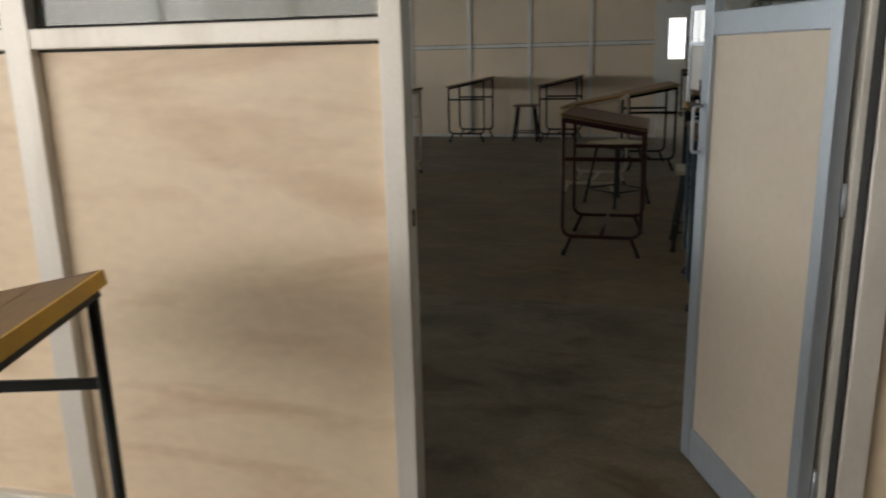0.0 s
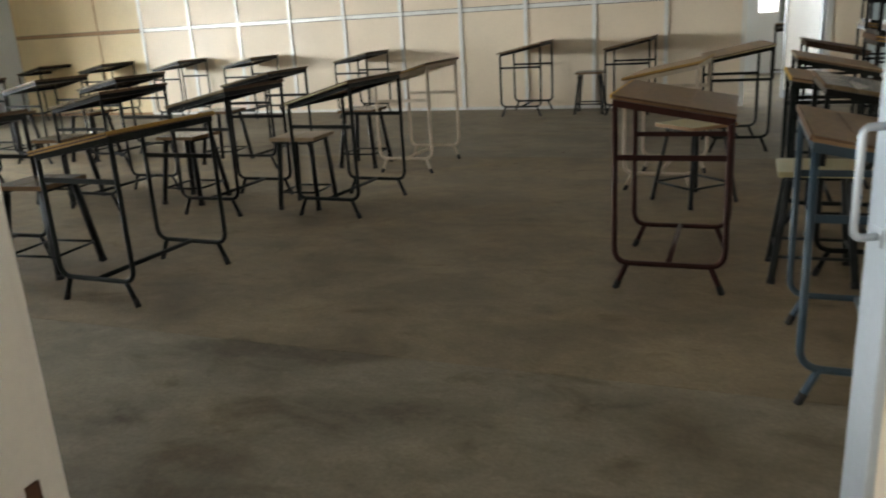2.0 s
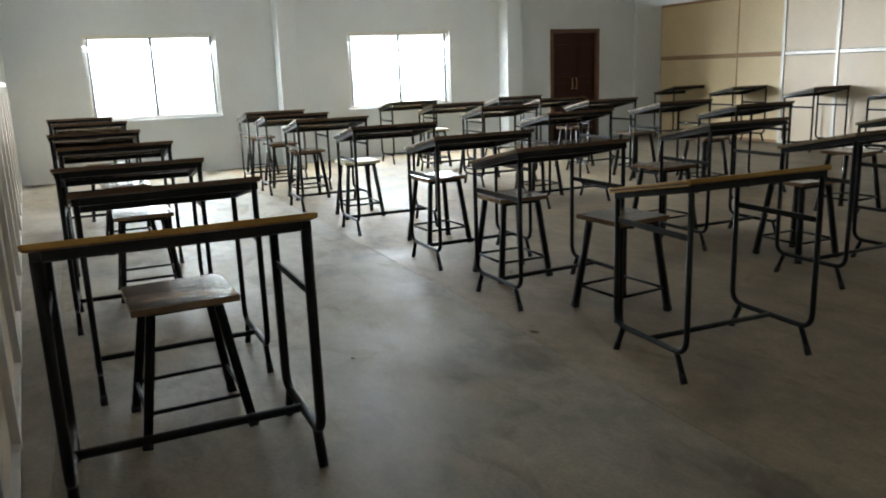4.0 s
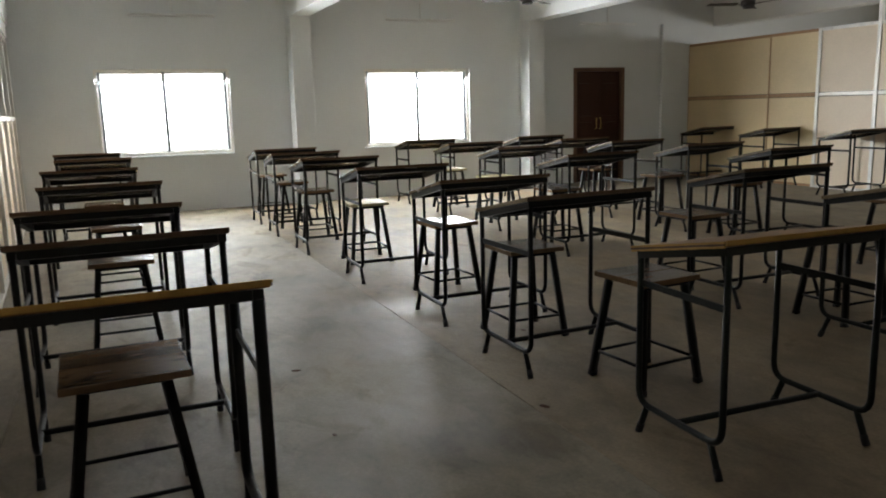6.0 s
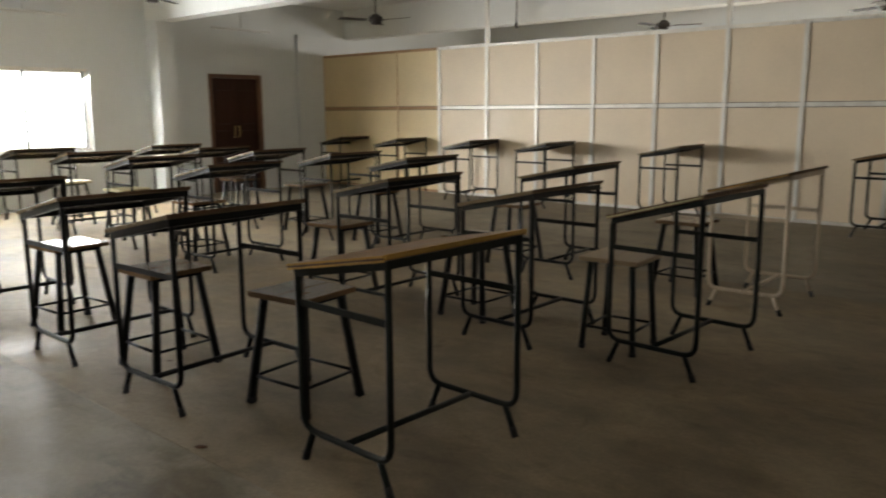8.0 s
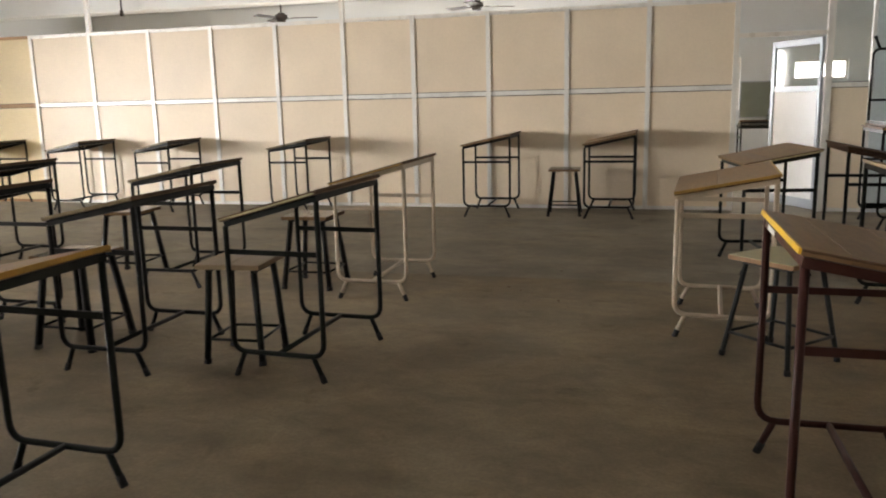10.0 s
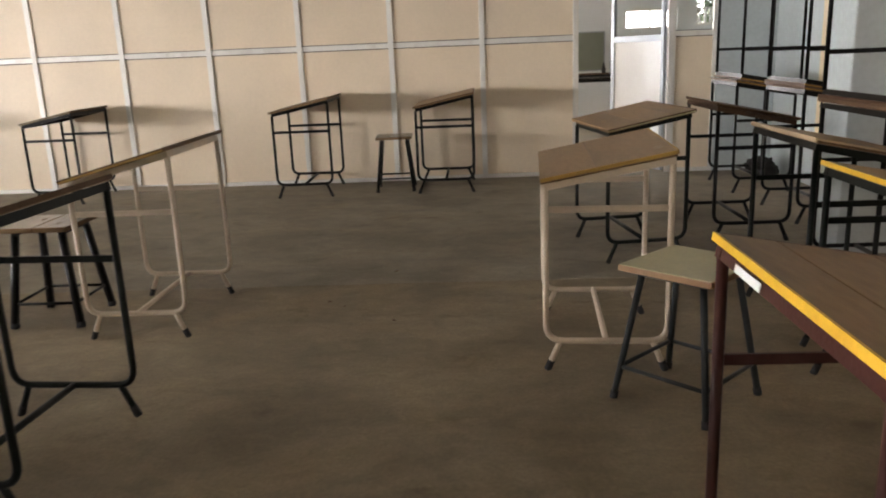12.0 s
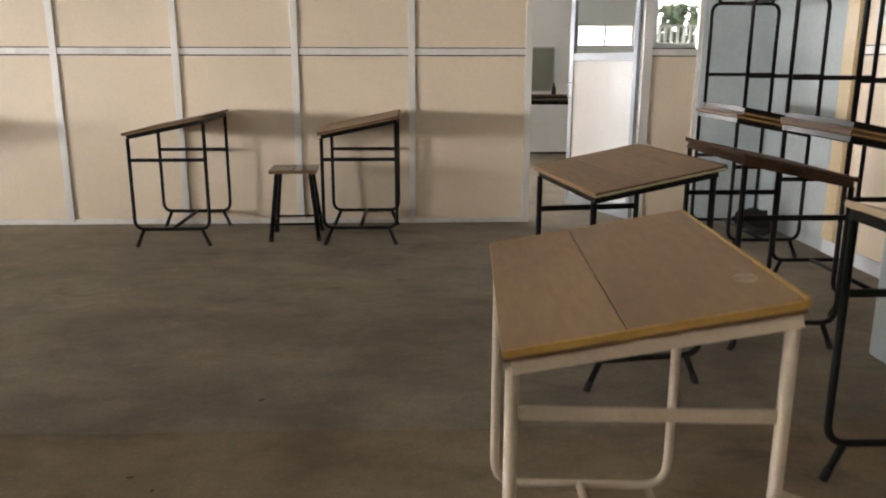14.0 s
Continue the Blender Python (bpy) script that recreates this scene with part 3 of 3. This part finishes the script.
def drawing_table(paint, low, high, top, edge, rail=None, layers=(), r=0.0143, half=TL, board=(-0.46, 0.46), bar=0.685, wide=1.0, joints=(-0.074, 0.146), lip=0.002):
    """A board on two U-shaped tube frames; its board rises towards local +x."""
    reach = TD * wide
    t = new("drawing_table")
    slope = math.atan((high - low) / (2 * reach))
    tilt = Matrix.Translation((0, 0, (low + high) / 2)) @ Matrix.Rotation(-slope, 4, "Y")
    for s in (-1, 1):
        y = s * half
        part("side_frame", tube(B(), rounded([(-reach, y, low - 0.035), (-reach, y, 0.14), (reach, y, 0.14), (reach, y, high - 0.035)], 0.08, 5), r), paint, t)
        part("crossbar", box(B(), -reach, reach, y - 0.004, y + 0.004, bar - 0.014, bar + 0.014), paint, t)
        part("top_rail", box(B(), -reach - 0.012, reach + 0.012, y - 0.016, y + 0.016, -0.04, -0.008, tilt), rail or paint, t)
        for q in (-1, 1):
            foot = part("foot", tube(B(), [(q * (reach - 0.065), y, 0.14), (q * (reach - 0.006), y, 0.004)], r), paint, t)
            part("foot_cap", tube(B(), [(q * (reach - 0.024), y, 0.045), (q * (reach - 0.005), y, 0.0)], 0.0165), RUBBER, foot)
    part("stretcher", tube(B(), [(0, -half, 0.14), (0, half, 0.14)], r), paint, t)
    for x in (-reach + 0.004, reach - 0.004):
        part("long_rail", box(B(), x - 0.014, x + 0.014, -half + 0.017, half - 0.017, -0.04, -0.008, tilt), rail or paint, t)
    cuts = (-0.2945, *joints, 0.2885)
    for a, b in zip(cuts, cuts[1:]):
        part("plank", box(B(), (a + 0.0007) * wide, (b - 0.0007) * wide, *board, -0.006, 0.016, tilt, 0.003), top, t)
    part("lipping", box(B(), 0.2885 * wide, 0.2885 * wide + 0.008, *board, -lip, 0.0172, tilt), edge, t)
    for k, mat in enumerate(layers):
        for e in (board[0] - 0.0037, board[1] + 0.0047):
            part("ply_layer", ragged(-0.293 * wide, 0.286 * wide, e, 0.0035 - 0.0008 * (k % 2), 0.0075 - 0.0085 * k, 0.0155 - 0.0085 * k, tilt), mat, t)
    return t


def stool(paint, seat_mat, half=0.19, feet=0.2, r=0.025, sides=4):
    s = new("stool")
    for a, b in ((-half, half),) if half == 0.2 else ((-half, -0.004), (0.0, half)):
        part("seat_board", box(B(), a, b, -half, half, 0.552, 0.58, None, 0.004), seat_mat, s)
    for a in (-1, 1):
        part("seat_rail", box(B(), a * 0.135 - 0.012, a * 0.135 + 0.012, -0.15, 0.15, 0.528, 0.551), paint, s)
        for b in (-1, 1):
            leg = part("leg", tube(B(), [(a * feet, b * feet, 0.003), (a * 0.135, b * 0.135, 0.528)], r, sides), paint, s)
            part("foot_cap", tube(B(), [(a * feet, b * feet, 0.0), (a * (feet - 0.004), b * (feet - 0.004), 0.03)], r + 0.003, sides), RUBBER, leg)
    for x, y in ((-0.06, 0.05), (0.09, -0.07)) if seat_mat is SEAT else ():
        part("worn_slot", box(B(), x - 0.008, x + 0.008, y - 0.028, y + 0.028, 0.5795, 0.5808), PLY_EDGE, s)
    if half == 0.2:
        for a, b, c, d in ((-half - 0.003, -half + 0.001, -half, half), (half - 0.001, half + 0.003, -half, half), (-half, half, -half - 0.003, -half + 0.001), (-half, half, half - 0.001, half + 0.003)):
            part("edge_band", box(B(), a, b, c, d, 0.553, 0.576), TAN, s, "worn reddish edge")
    q = feet - 0.018
    for a in (-1, 1):
        part("rung", tube(B(), [(a * q, -q, 0.14), (a * q, q, 0.14)], 0.009), paint, s)
        part("rung", tube(B(), [(-q, a * q, 0.14), (q, a * q, 0.14)], 0.009), paint, s)
    return s


TABLE_KINDS = {
    "d": (STEEL, 0.86, 0.97, PLY_DARK, PLY_EDGE, None, (), 0.0143, "dark plywood drawing table on a black tubular steel frame"),
    "l": (STEEL, 0.845, 0.958, PLY_RED, ORANGE, None, (ORANGE, PLY_EDGE), 0.0195, "worn plywood drawing table with ochre edge and black frame"),
    "s": (STEEL, 0.885, 1.005, PLY, PLY_EDGE, None, (PLY_EDGE,), 0.0143, "steeply sloped plywood drawing table on a dark steel frame"),
    "g": (GREEN, 0.855, 1.0, PLY, PLY_EDGE, None, (PLY_EDGE, PLY_PALE), 0.0143, "plywood drawing table with chipped edge on grey-green frame"),
    "h": (GREEN, 0.89, 0.988, PLY, PLY_EDGE, None, (PLY_EDGE, PLY_PALE), 0.0143, "low-sloped plywood drawing table with chipped pale edge"),
    "o": (GREEN, 0.832, 0.93, PLY_RED, ORANGE, None, (ORANGE, PLY_EDGE, ORANGE), 0.0143, "ochre plywood drawing table on a grey-green frame"),
    "p": (GREEN, 0.86, 0.972, PLY, PLY_LIGHT, None, (PLY_LIGHT, PLY_EDGE), 0.0143, "brown plywood drawing table with pale edge, green-grey frame"),
    "c": (CREAM, 0.872, 0.975, PLY, ORANGE, None, (ORANGE, ORANGE, PLY_EDGE), 0.0143, "brown plywood drawing table on a cream steel frame"),
    "w": (CREAM, 0.863, 1.005, PLY, PLY_EDGE, None, (PLY_EDGE, ORANGE), 0.0143, "dark plywood drawing table on a cream steel frame"),
    "m": (MAROON, 0.882, 0.978, PLY, YELLOW, None, (PLY_EDGE,), 0.0143, "plywood drawing table with yellow lipping and maroon frame"),
    "b": (BLUE, 0.845, 0.95, PLY, PLY_EDGE, None, (PLY_EDGE,), 0.0143, "brown plywood drawing table on a blue steel frame"),
    "r": (STEEL, 0.872, 0.985, PLY_STORED, PLY_STORED, PLY_STORED, (PLY_EDGE, PLY_STORED), 0.0143, "dark red-brown plywood drawing table on a black frame"),
    "k": (STEEL, 0.94, 1.045, PLY_STORED, PLY_EDGE, None, (PLY_EDGE, ORANGE), 0.0143, "plywood drawing table carrying an upturned one, dark frame"),
    "t": (GREEN, 0.815, 0.915, PLY, YELLOW, None, (PLY_EDGE,), 0.0143, "plywood drawing table with yellow lipping and green frame"),
    "y": (GREY, 0.83, 0.93, PLY, YELLOW, None, (PLY_EDGE,), 0.0143, "plywood drawing table with yellow lipping and grey frame"),
}
TABLES = [
    # row beside the entrance partition
    (-4.216, 2.390, 0, "l"), (-5.267, 2.464, 1, "d"), (-6.433, 2.384, -1, "d"), (-8.012, 2.372, 1, "d"), (-9.847, 2.271, 0, "d"), (-11.884, 2.267, 1, "d"), (-13.476, 2.171, 0, "d"),
    # second row
    (-4.134, 4.900, -2, "o"), (-5.500, 4.810, 2, "d"), (-6.640, 4.820, 0, "d"), (-8.165, 4.725, -1, "d"), (-9.770, 4.626, 1, "d"), (-11.172, 4.600, 0, "d"), (-12.344, 4.605, 1, "d"),
    # third row
    (-3.780, 6.872, -3, "g"), (-4.804, 6.773, 0, "d"), (-6.049, 6.815, 0, "d"), (-8.325, 6.845, 1, "d"), (-10.081, 7.017, 0, "d"), (-11.639, 7.077, -1, "d"), (-13.229, 7.064, 0, "d"),
    # fourth row
    (-3.886, 8.561, 0, "w"), (-5.673, 8.660, 1, "d"), (-7.650, 8.701, 0, "d"), (-8.887, 8.750, 1, "d"), (-10.280, 8.737, 0, "d"), (-11.466, 8.702, 2, "d"), (-12.796, 8.775, 0, "d"),
    # along the north partition
    (-2.385, 12.670, 0, "s"), (-3.870, 12.660, 1, "s"), (-6.537, 12.681, 0, "d"), (-8.593, 12.686, 0, "d"), (-10.077, 12.719, 1, "d"), (-11.754, 12.779, 0, "d"), (-13.272, 12.817, 0, "d"),
    # east side
    (-1.211, 5.703, 180, "m"), (-1.465, 8.005, -4, "c"), (-0.985, 9.820, 8, "h"), (-0.088, 10.270, 180, "r"), (-0.262, 8.238, 180, "p"), (-0.346, 7.142, 180, "t"),
    (-0.398, 4.606, 180, "b"), (-0.243, 6.093, 180, "d"), (0.644, 12.152, 180, "k"), (0.704, 10.775, 180, "k"), (0.318, 8.784, 180, "k"),
    # entrance hall
    (-2.215, 0.91, 17, "y"),
]
BOARD_ENDS = {"c": (-0.402, 0.5), "m": (-0.4, 0.4), "h": (-0.45, 0.45), "s": (-0.45, 0.45), "l": (-0.46, 0.46), "w": (-0.45, 0.45)}
made = {}
for x, y, r, p in TABLES:
    m = pose(x, y, 0, 0, 0, r)
    if p in made:
        copy_thing(made[p], m)
    else:
        made[p] = drawing_table(*TABLE_KINDS[p][:8], 0.425 if p == "l" else TL, BOARD_ENDS.get(p, (-0.415, 0.415)), 0.745 if p == "c" else 0.685, 1.08 if p == "s" else 1.0,
                                (-0.05,) if p == "c" else (-0.074, 0.146), 0.018 if p == "y" else 0.002)
        made[p].matrix_basis = m
        tagged(made[p], TABLE_KINDS[p][8], "table", "drawing tables in the hall")

# a strip of paper glued to the maroon rail, a chalky scuff on the cream table
slope = math.atan((0.978 - 0.882) / (2 * TD))
part("paper_label", box(B(), 0.2825, 0.2845, -0.25, -0.1, -0.036, -0.017, Matrix.Translation((0, 0, 0.93)) @ Matrix.Rotation(-slope, 4, "Y")), PAPER, made["m"], "torn white paper strip")

bm = B()
ring = [bm.verts.new((0.235 + 0.024 * (1 + 0.5 * noise.noise(Vector((k, 0, 3)))) * math.cos(k * math.tau / 18), -0.22 + 0.036 * (1 + 0.5 * noise.noise(Vector((0, k, 1)))) * math.sin(k * math.tau / 18), 0.0166)) for k in range(18)]
bm.faces.new(ring)
bmesh.ops.transform(bm, matrix=Matrix.Translation((0, 0, 0.9235)) @ Matrix.Rotation(-math.atan(0.103 / (2 * TD)), 4, "Y"), verts=bm.verts)
part("chalk_scuff", bm, SCUFF, made["c"], "pale chalky scuff on the board")

# tables stored upside down on others: board on board, legs in the air
for x, y in ((0.67, 12.12), (0.704, 10.775), (0.318, 8.784)):
    up = copy_thing(made["k"], pose(x, y, 0.94 + 1.045 + 0.034, 180, 0, 0))
    tagged(up, "drawing table stored upside down on another table", "table", "stored tables")

STOOLS = [
    (-4.952, 4.972, 5, "d"), (-6.016, 4.830, 0, "d"), (-7.302, 4.849, 3, "d"), (-8.946, 4.695, -2, "p"), (-10.494, 4.578, 0, "d"), (-11.749, 4.572, 4, "d"), (-13.135, 4.595, 0, "d"),
    (-4.662, 2.432, 2, "n"), (-6.970, 2.460, 0, "d"), (-8.627, 2.447, 3, "d"), (-10.511, 2.356, 0, "d"),
    (-4.172, 6.818, 4, "g"), (-5.328, 6.873, 0, "d"), (-6.610, 6.716, 3, "d"), (-8.915, 6.864, 0, "d"), (-10.704, 7.028, 4, "p"), (-12.286, 7.074, 0, "p"),
    (-4.508, 8.564, 0, "d"), (-6.278, 8.653, 5, "d"), (-8.238, 8.714, 0, "d"), (-9.506, 8.727, 3, "d"), (-10.854, 8.696, 0, "d"),
    (-2.939, 12.617, 3, "d"), (-1.210, 7.333, 45, "q"), (-0.527, 5.730, 0, "p"),
]
STOOL_KINDS = {"d": (STEEL, SEAT, "dark plywood stool with splayed black steel legs"), "g": (GREEN, PLY_LIGHT, "plywood stool with grey-green steel legs"),
               "p": (GREY, PLY_PALE, "pale laminate stool with splayed grey steel legs"),
               "n": (STEEL, SEAT, "broad dark plywood stool with worn slots, black legs"),
               "q": (GREY, PLY_PALE, "pale green laminate stool with worn reddish edges, grey legs")}
seats = {}
for x, y, r, p in STOOLS:
    m = pose(x, y, 0, 0, 0, r)
    if p in seats:
        copy_thing(seats[p], m)
    else:
        seats[p] = stool(*STOOL_KINDS[p][:2], *((0.2, 0.21, 0.0143, 8) if p == "q" else (0.212, 0.215) if p == "n" else (0.19, 0.168, 0.02) if p == "g" else (0.19, 0.194, 0.023)))
        seats[p].matrix_basis = m
        tagged(seats[p], STOOL_KINDS[p][2], "stool", "stools at the drawing tables")


# ---- fans and tube lights ----
def ceiling_fan(z, turn):
    """A fan hung from the ceiling; its origin is at the motor."""
    f = new("ceiling_fan")
    part("rod", tube(B(), [(0, 0, 0.05), (0, 0, CEIL - z - 0.002)], 0.011), RUBBER, f)
    part("canopy", tube(B(), [(0, 0, CEIL - z - 0.08), (0, 0, CEIL - z - 0.001)], 0.05, 12), FAN, f)
    bm = B()
    for z0, z1, r in ((-0.06, -0.02, 0.07), (-0.02, 0.05, 0.1), (0.05, 0.08, 0.06)):
        tube(bm, [(0, 0, z0), (0, 0, z1)], r, 14)
    part("motor", bm, FAN, f)
    for k in range(3):
        m = Matrix.Rotation(radians(turn + 120 * k), 4, "Z")
        blade = part("blade", box(B(), 0.16, 0.58, -0.065, 0.065, -0.004, 0.004, m @ Matrix.Rotation(radians(9), 4, "X"), 0.003), FAN, f)
        part("blade_arm", box(B(), 0.08, 0.2, -0.018, 0.018, -0.01, -0.005, m), FAN, blade)
    return f


for x, y, turn in ((-10.55, 11.02, 10), (-4.68, 11.62, 20), (-10.76, 7.55, 5), (-7.7, 14.74, 15), (-4.45, 14.56, 30), (-1.64, 13.99, 20)):
    fan = ceiling_fan(2.8, turn)
    fan.matrix_basis = pose(x, y, 2.8)
    tagged(fan, "dark ceiling fan hanging still on a rod", "fan", "ceiling fans")

for y in (3.5, 7.48, 11.25):
    lamp = tagged(new("tube_light"), "unlit white tube light batten on the wall", "lamp", "tube lights on the wall")
    lamp.matrix_basis = pose(WEST, y, 2.91)
    part("batten", box(B(), 0.002, 0.045, -0.62, 0.62, 0.0, 0.045, None, 0.004), PALE, lamp)
    part("tube", tube(B(), [(0.06, -0.59, 0.02), (0.06, 0.59, 0.02)], 0.014, 10), PALE, lamp)
    for s in (-1, 1):
        part("lamp_holder", box(B(), 0.03, 0.075, s * 0.6 - 0.012, s * 0.6 + 0.012, 0.0, 0.045), PALE, lamp)
    part("conduit", tube(B(), [(0.012, 0.0, 0.05), (0.012, 0.0, 0.55)], 0.01), PALE, lamp)


# ---- north hall, seen through its door ----
wb = tagged(new("wall_board"), "grey-green board in a thin frame on the far wall", "board")
wb.matrix_basis = pose(-0.045, FAR, 0)
part("panel", box(B(), -0.265, 0.265, -0.03, -0.002, 1.0, 1.64), OLIVE, wb)
for a, b, c, d in ((-0.285, 0.285, 0.98, 0.999), (-0.285, 0.285, 1.641, 1.66), (-0.285, -0.266, 1.0, 1.64), (0.266, 0.285, 1.0, 1.64)):
    part("frame", box(B(), a, b, -0.034, -0.001, c, d), GREY_ALU, wb)
copy_thing(made["d"], pose(-0.03, 17.5, 0, 0, 0, -90))

# ---- small litter on the floor ----
for x, y, r, k in ((-4.857, 4.3, 20, 0.022), (-5.96, 3.32, 70, 0.02), (-4.99, 3.28, 10, 0.012), (-6.06, 4.85, 40, 0.015), (-2.62, 9.35, 40, 0.012), (-2.96, 8.72, 15, 0.011), (-2.854, 8.63, 80, 0.008), (-2.535, 8.36, 130, 0.011)):
    bm = B()
    bmesh.ops.create_icosphere(bm, subdivisions=2, radius=k)
    for v in bm.verts:
        v.co = Vector((v.co.x * 1.3, v.co.y * 0.8, max(v.co.z, 0) * 0.35)) * (1 + 0.35 * noise.noise(v.co * 40 + Vector((x, y, 0))))
        v.co.z = max(v.co.z, 0)
    ob = part("litter", bm, RUST, None, m=pose(x, y, 0, 0, 0, r))
    tagged(ob, "small dark scrap lying on the cement floor", "litter", "scraps on the floor")


# ---- corner behind the stacked tables ----
sheet = part("notice", box(B(), EAST - 0.006, EAST - 0.004, 11.5, 11.61, 1.68, 1.8), PAPER)
tagged(sheet, "small white paper pasted on the cream partition", "notice")
slab("cover_strip", BOARD_OLD, EAST - 0.03, EAST - 0.004, 11.8, 11.955, 0.11, PART_H, "yellowed board covering a joint in the partition", "cover strip")
bm = B()
bmesh.ops.create_icosphere(bm, subdivisions=4, radius=0.13)
for v in bm.verts:
    v.co = Vector((v.co.x * 1.2, v.co.y * 0.9, v.co.z * 0.8)) * (1 + 0.5 * noise.noise(v.co * 9) + 0.25 * noise.noise(v.co * 25))
low = min(v.co.z for v in bm.verts)
for v in bm.verts:
    v.co.z -= low
for f in bm.faces:
    f.smooth = True
tagged(part("cloth", bm, CLOTH, None, m=pose(0.93, 12.55, 0)), "crumpled dark cloth heaped on the floor under tables", "cloth")
rod = tagged(new("fan_rod"), "bare fan rod hanging from the ceiling without fan", "fan rod")
rod.matrix_basis = pose(-9.7, 13.45, 2.84)
part("rod", tube(B(), [(0, 0, 0.03), (0, 0, CEIL - 2.842)], 0.011), RUBBER, rod)
part("coupling", tube(B(), [(0, 0, -0.03), (0, 0, 0.05)], 0.03, 10), FAN, rod)
bt = tagged(new("bottle"), "small dark bottle standing on the far table", "bottle")
bt.matrix_basis = pose(0.05, 17.5, 0.933)
bm = B()
for z0, z1, r in ((0.0, 0.13, 0.034), (0.13, 0.16, 0.024), (0.16, 0.19, 0.014)):
    tube(bm, [(0, 0, z0), (0, 0, z1)], r, 12)
part("body", bm, RUBBER, bt)
part("cap", tube(B(), [(0, 0, 0.19), (0, 0, 0.205)], 0.016, 10), STEEL, bt)

# ---- shrub outside the north window ----
rng = random.Random(7)
shrub = tagged(new("shrub"), "dense dark green shrub outside the window", "shrub")
shrub.matrix_basis = pose(2.9, 20.9, -0.4)
part("trunk", tube(B(), [(0, 0, 0), (0.03, 0.02, 0.8), (-0.02, 0.0, 1.7)], 0.04), TEAK, shrub)
for k in range(5):
    a = k * 1.3
    part("branch", tube(B(), [(0, 0, 0.9 + 0.15 * k), (0.35 * math.cos(a), 0.35 * math.sin(a), 1.6 + 0.2 * k)], 0.014, 6), TEAK, shrub)
bm = B()
for k in range(900):
    a, u, h = rng.uniform(0, math.tau), rng.random() ** 0.5, rng.random()
    r = (0.75 - 0.35 * h + 0.12 * math.sin(5 * a)) * u
    m = Matrix.Translation((r * math.cos(a), r * math.sin(a), 1.1 + 1.75 * h)) @ Euler((rng.uniform(0, 6), rng.uniform(0, 6), rng.uniform(0, 6))).to_matrix().to_4x4()
    size = rng.uniform(0.08, 0.13)
    bm.faces.new([bm.verts.new(m @ Vector(c)) for c in ((-size, 0, 0), (0, -size * 0.45, 0.008), (size, 0, 0), (0, size * 0.45, 0.008))])
part("crown", bm, LEAF, shrub)
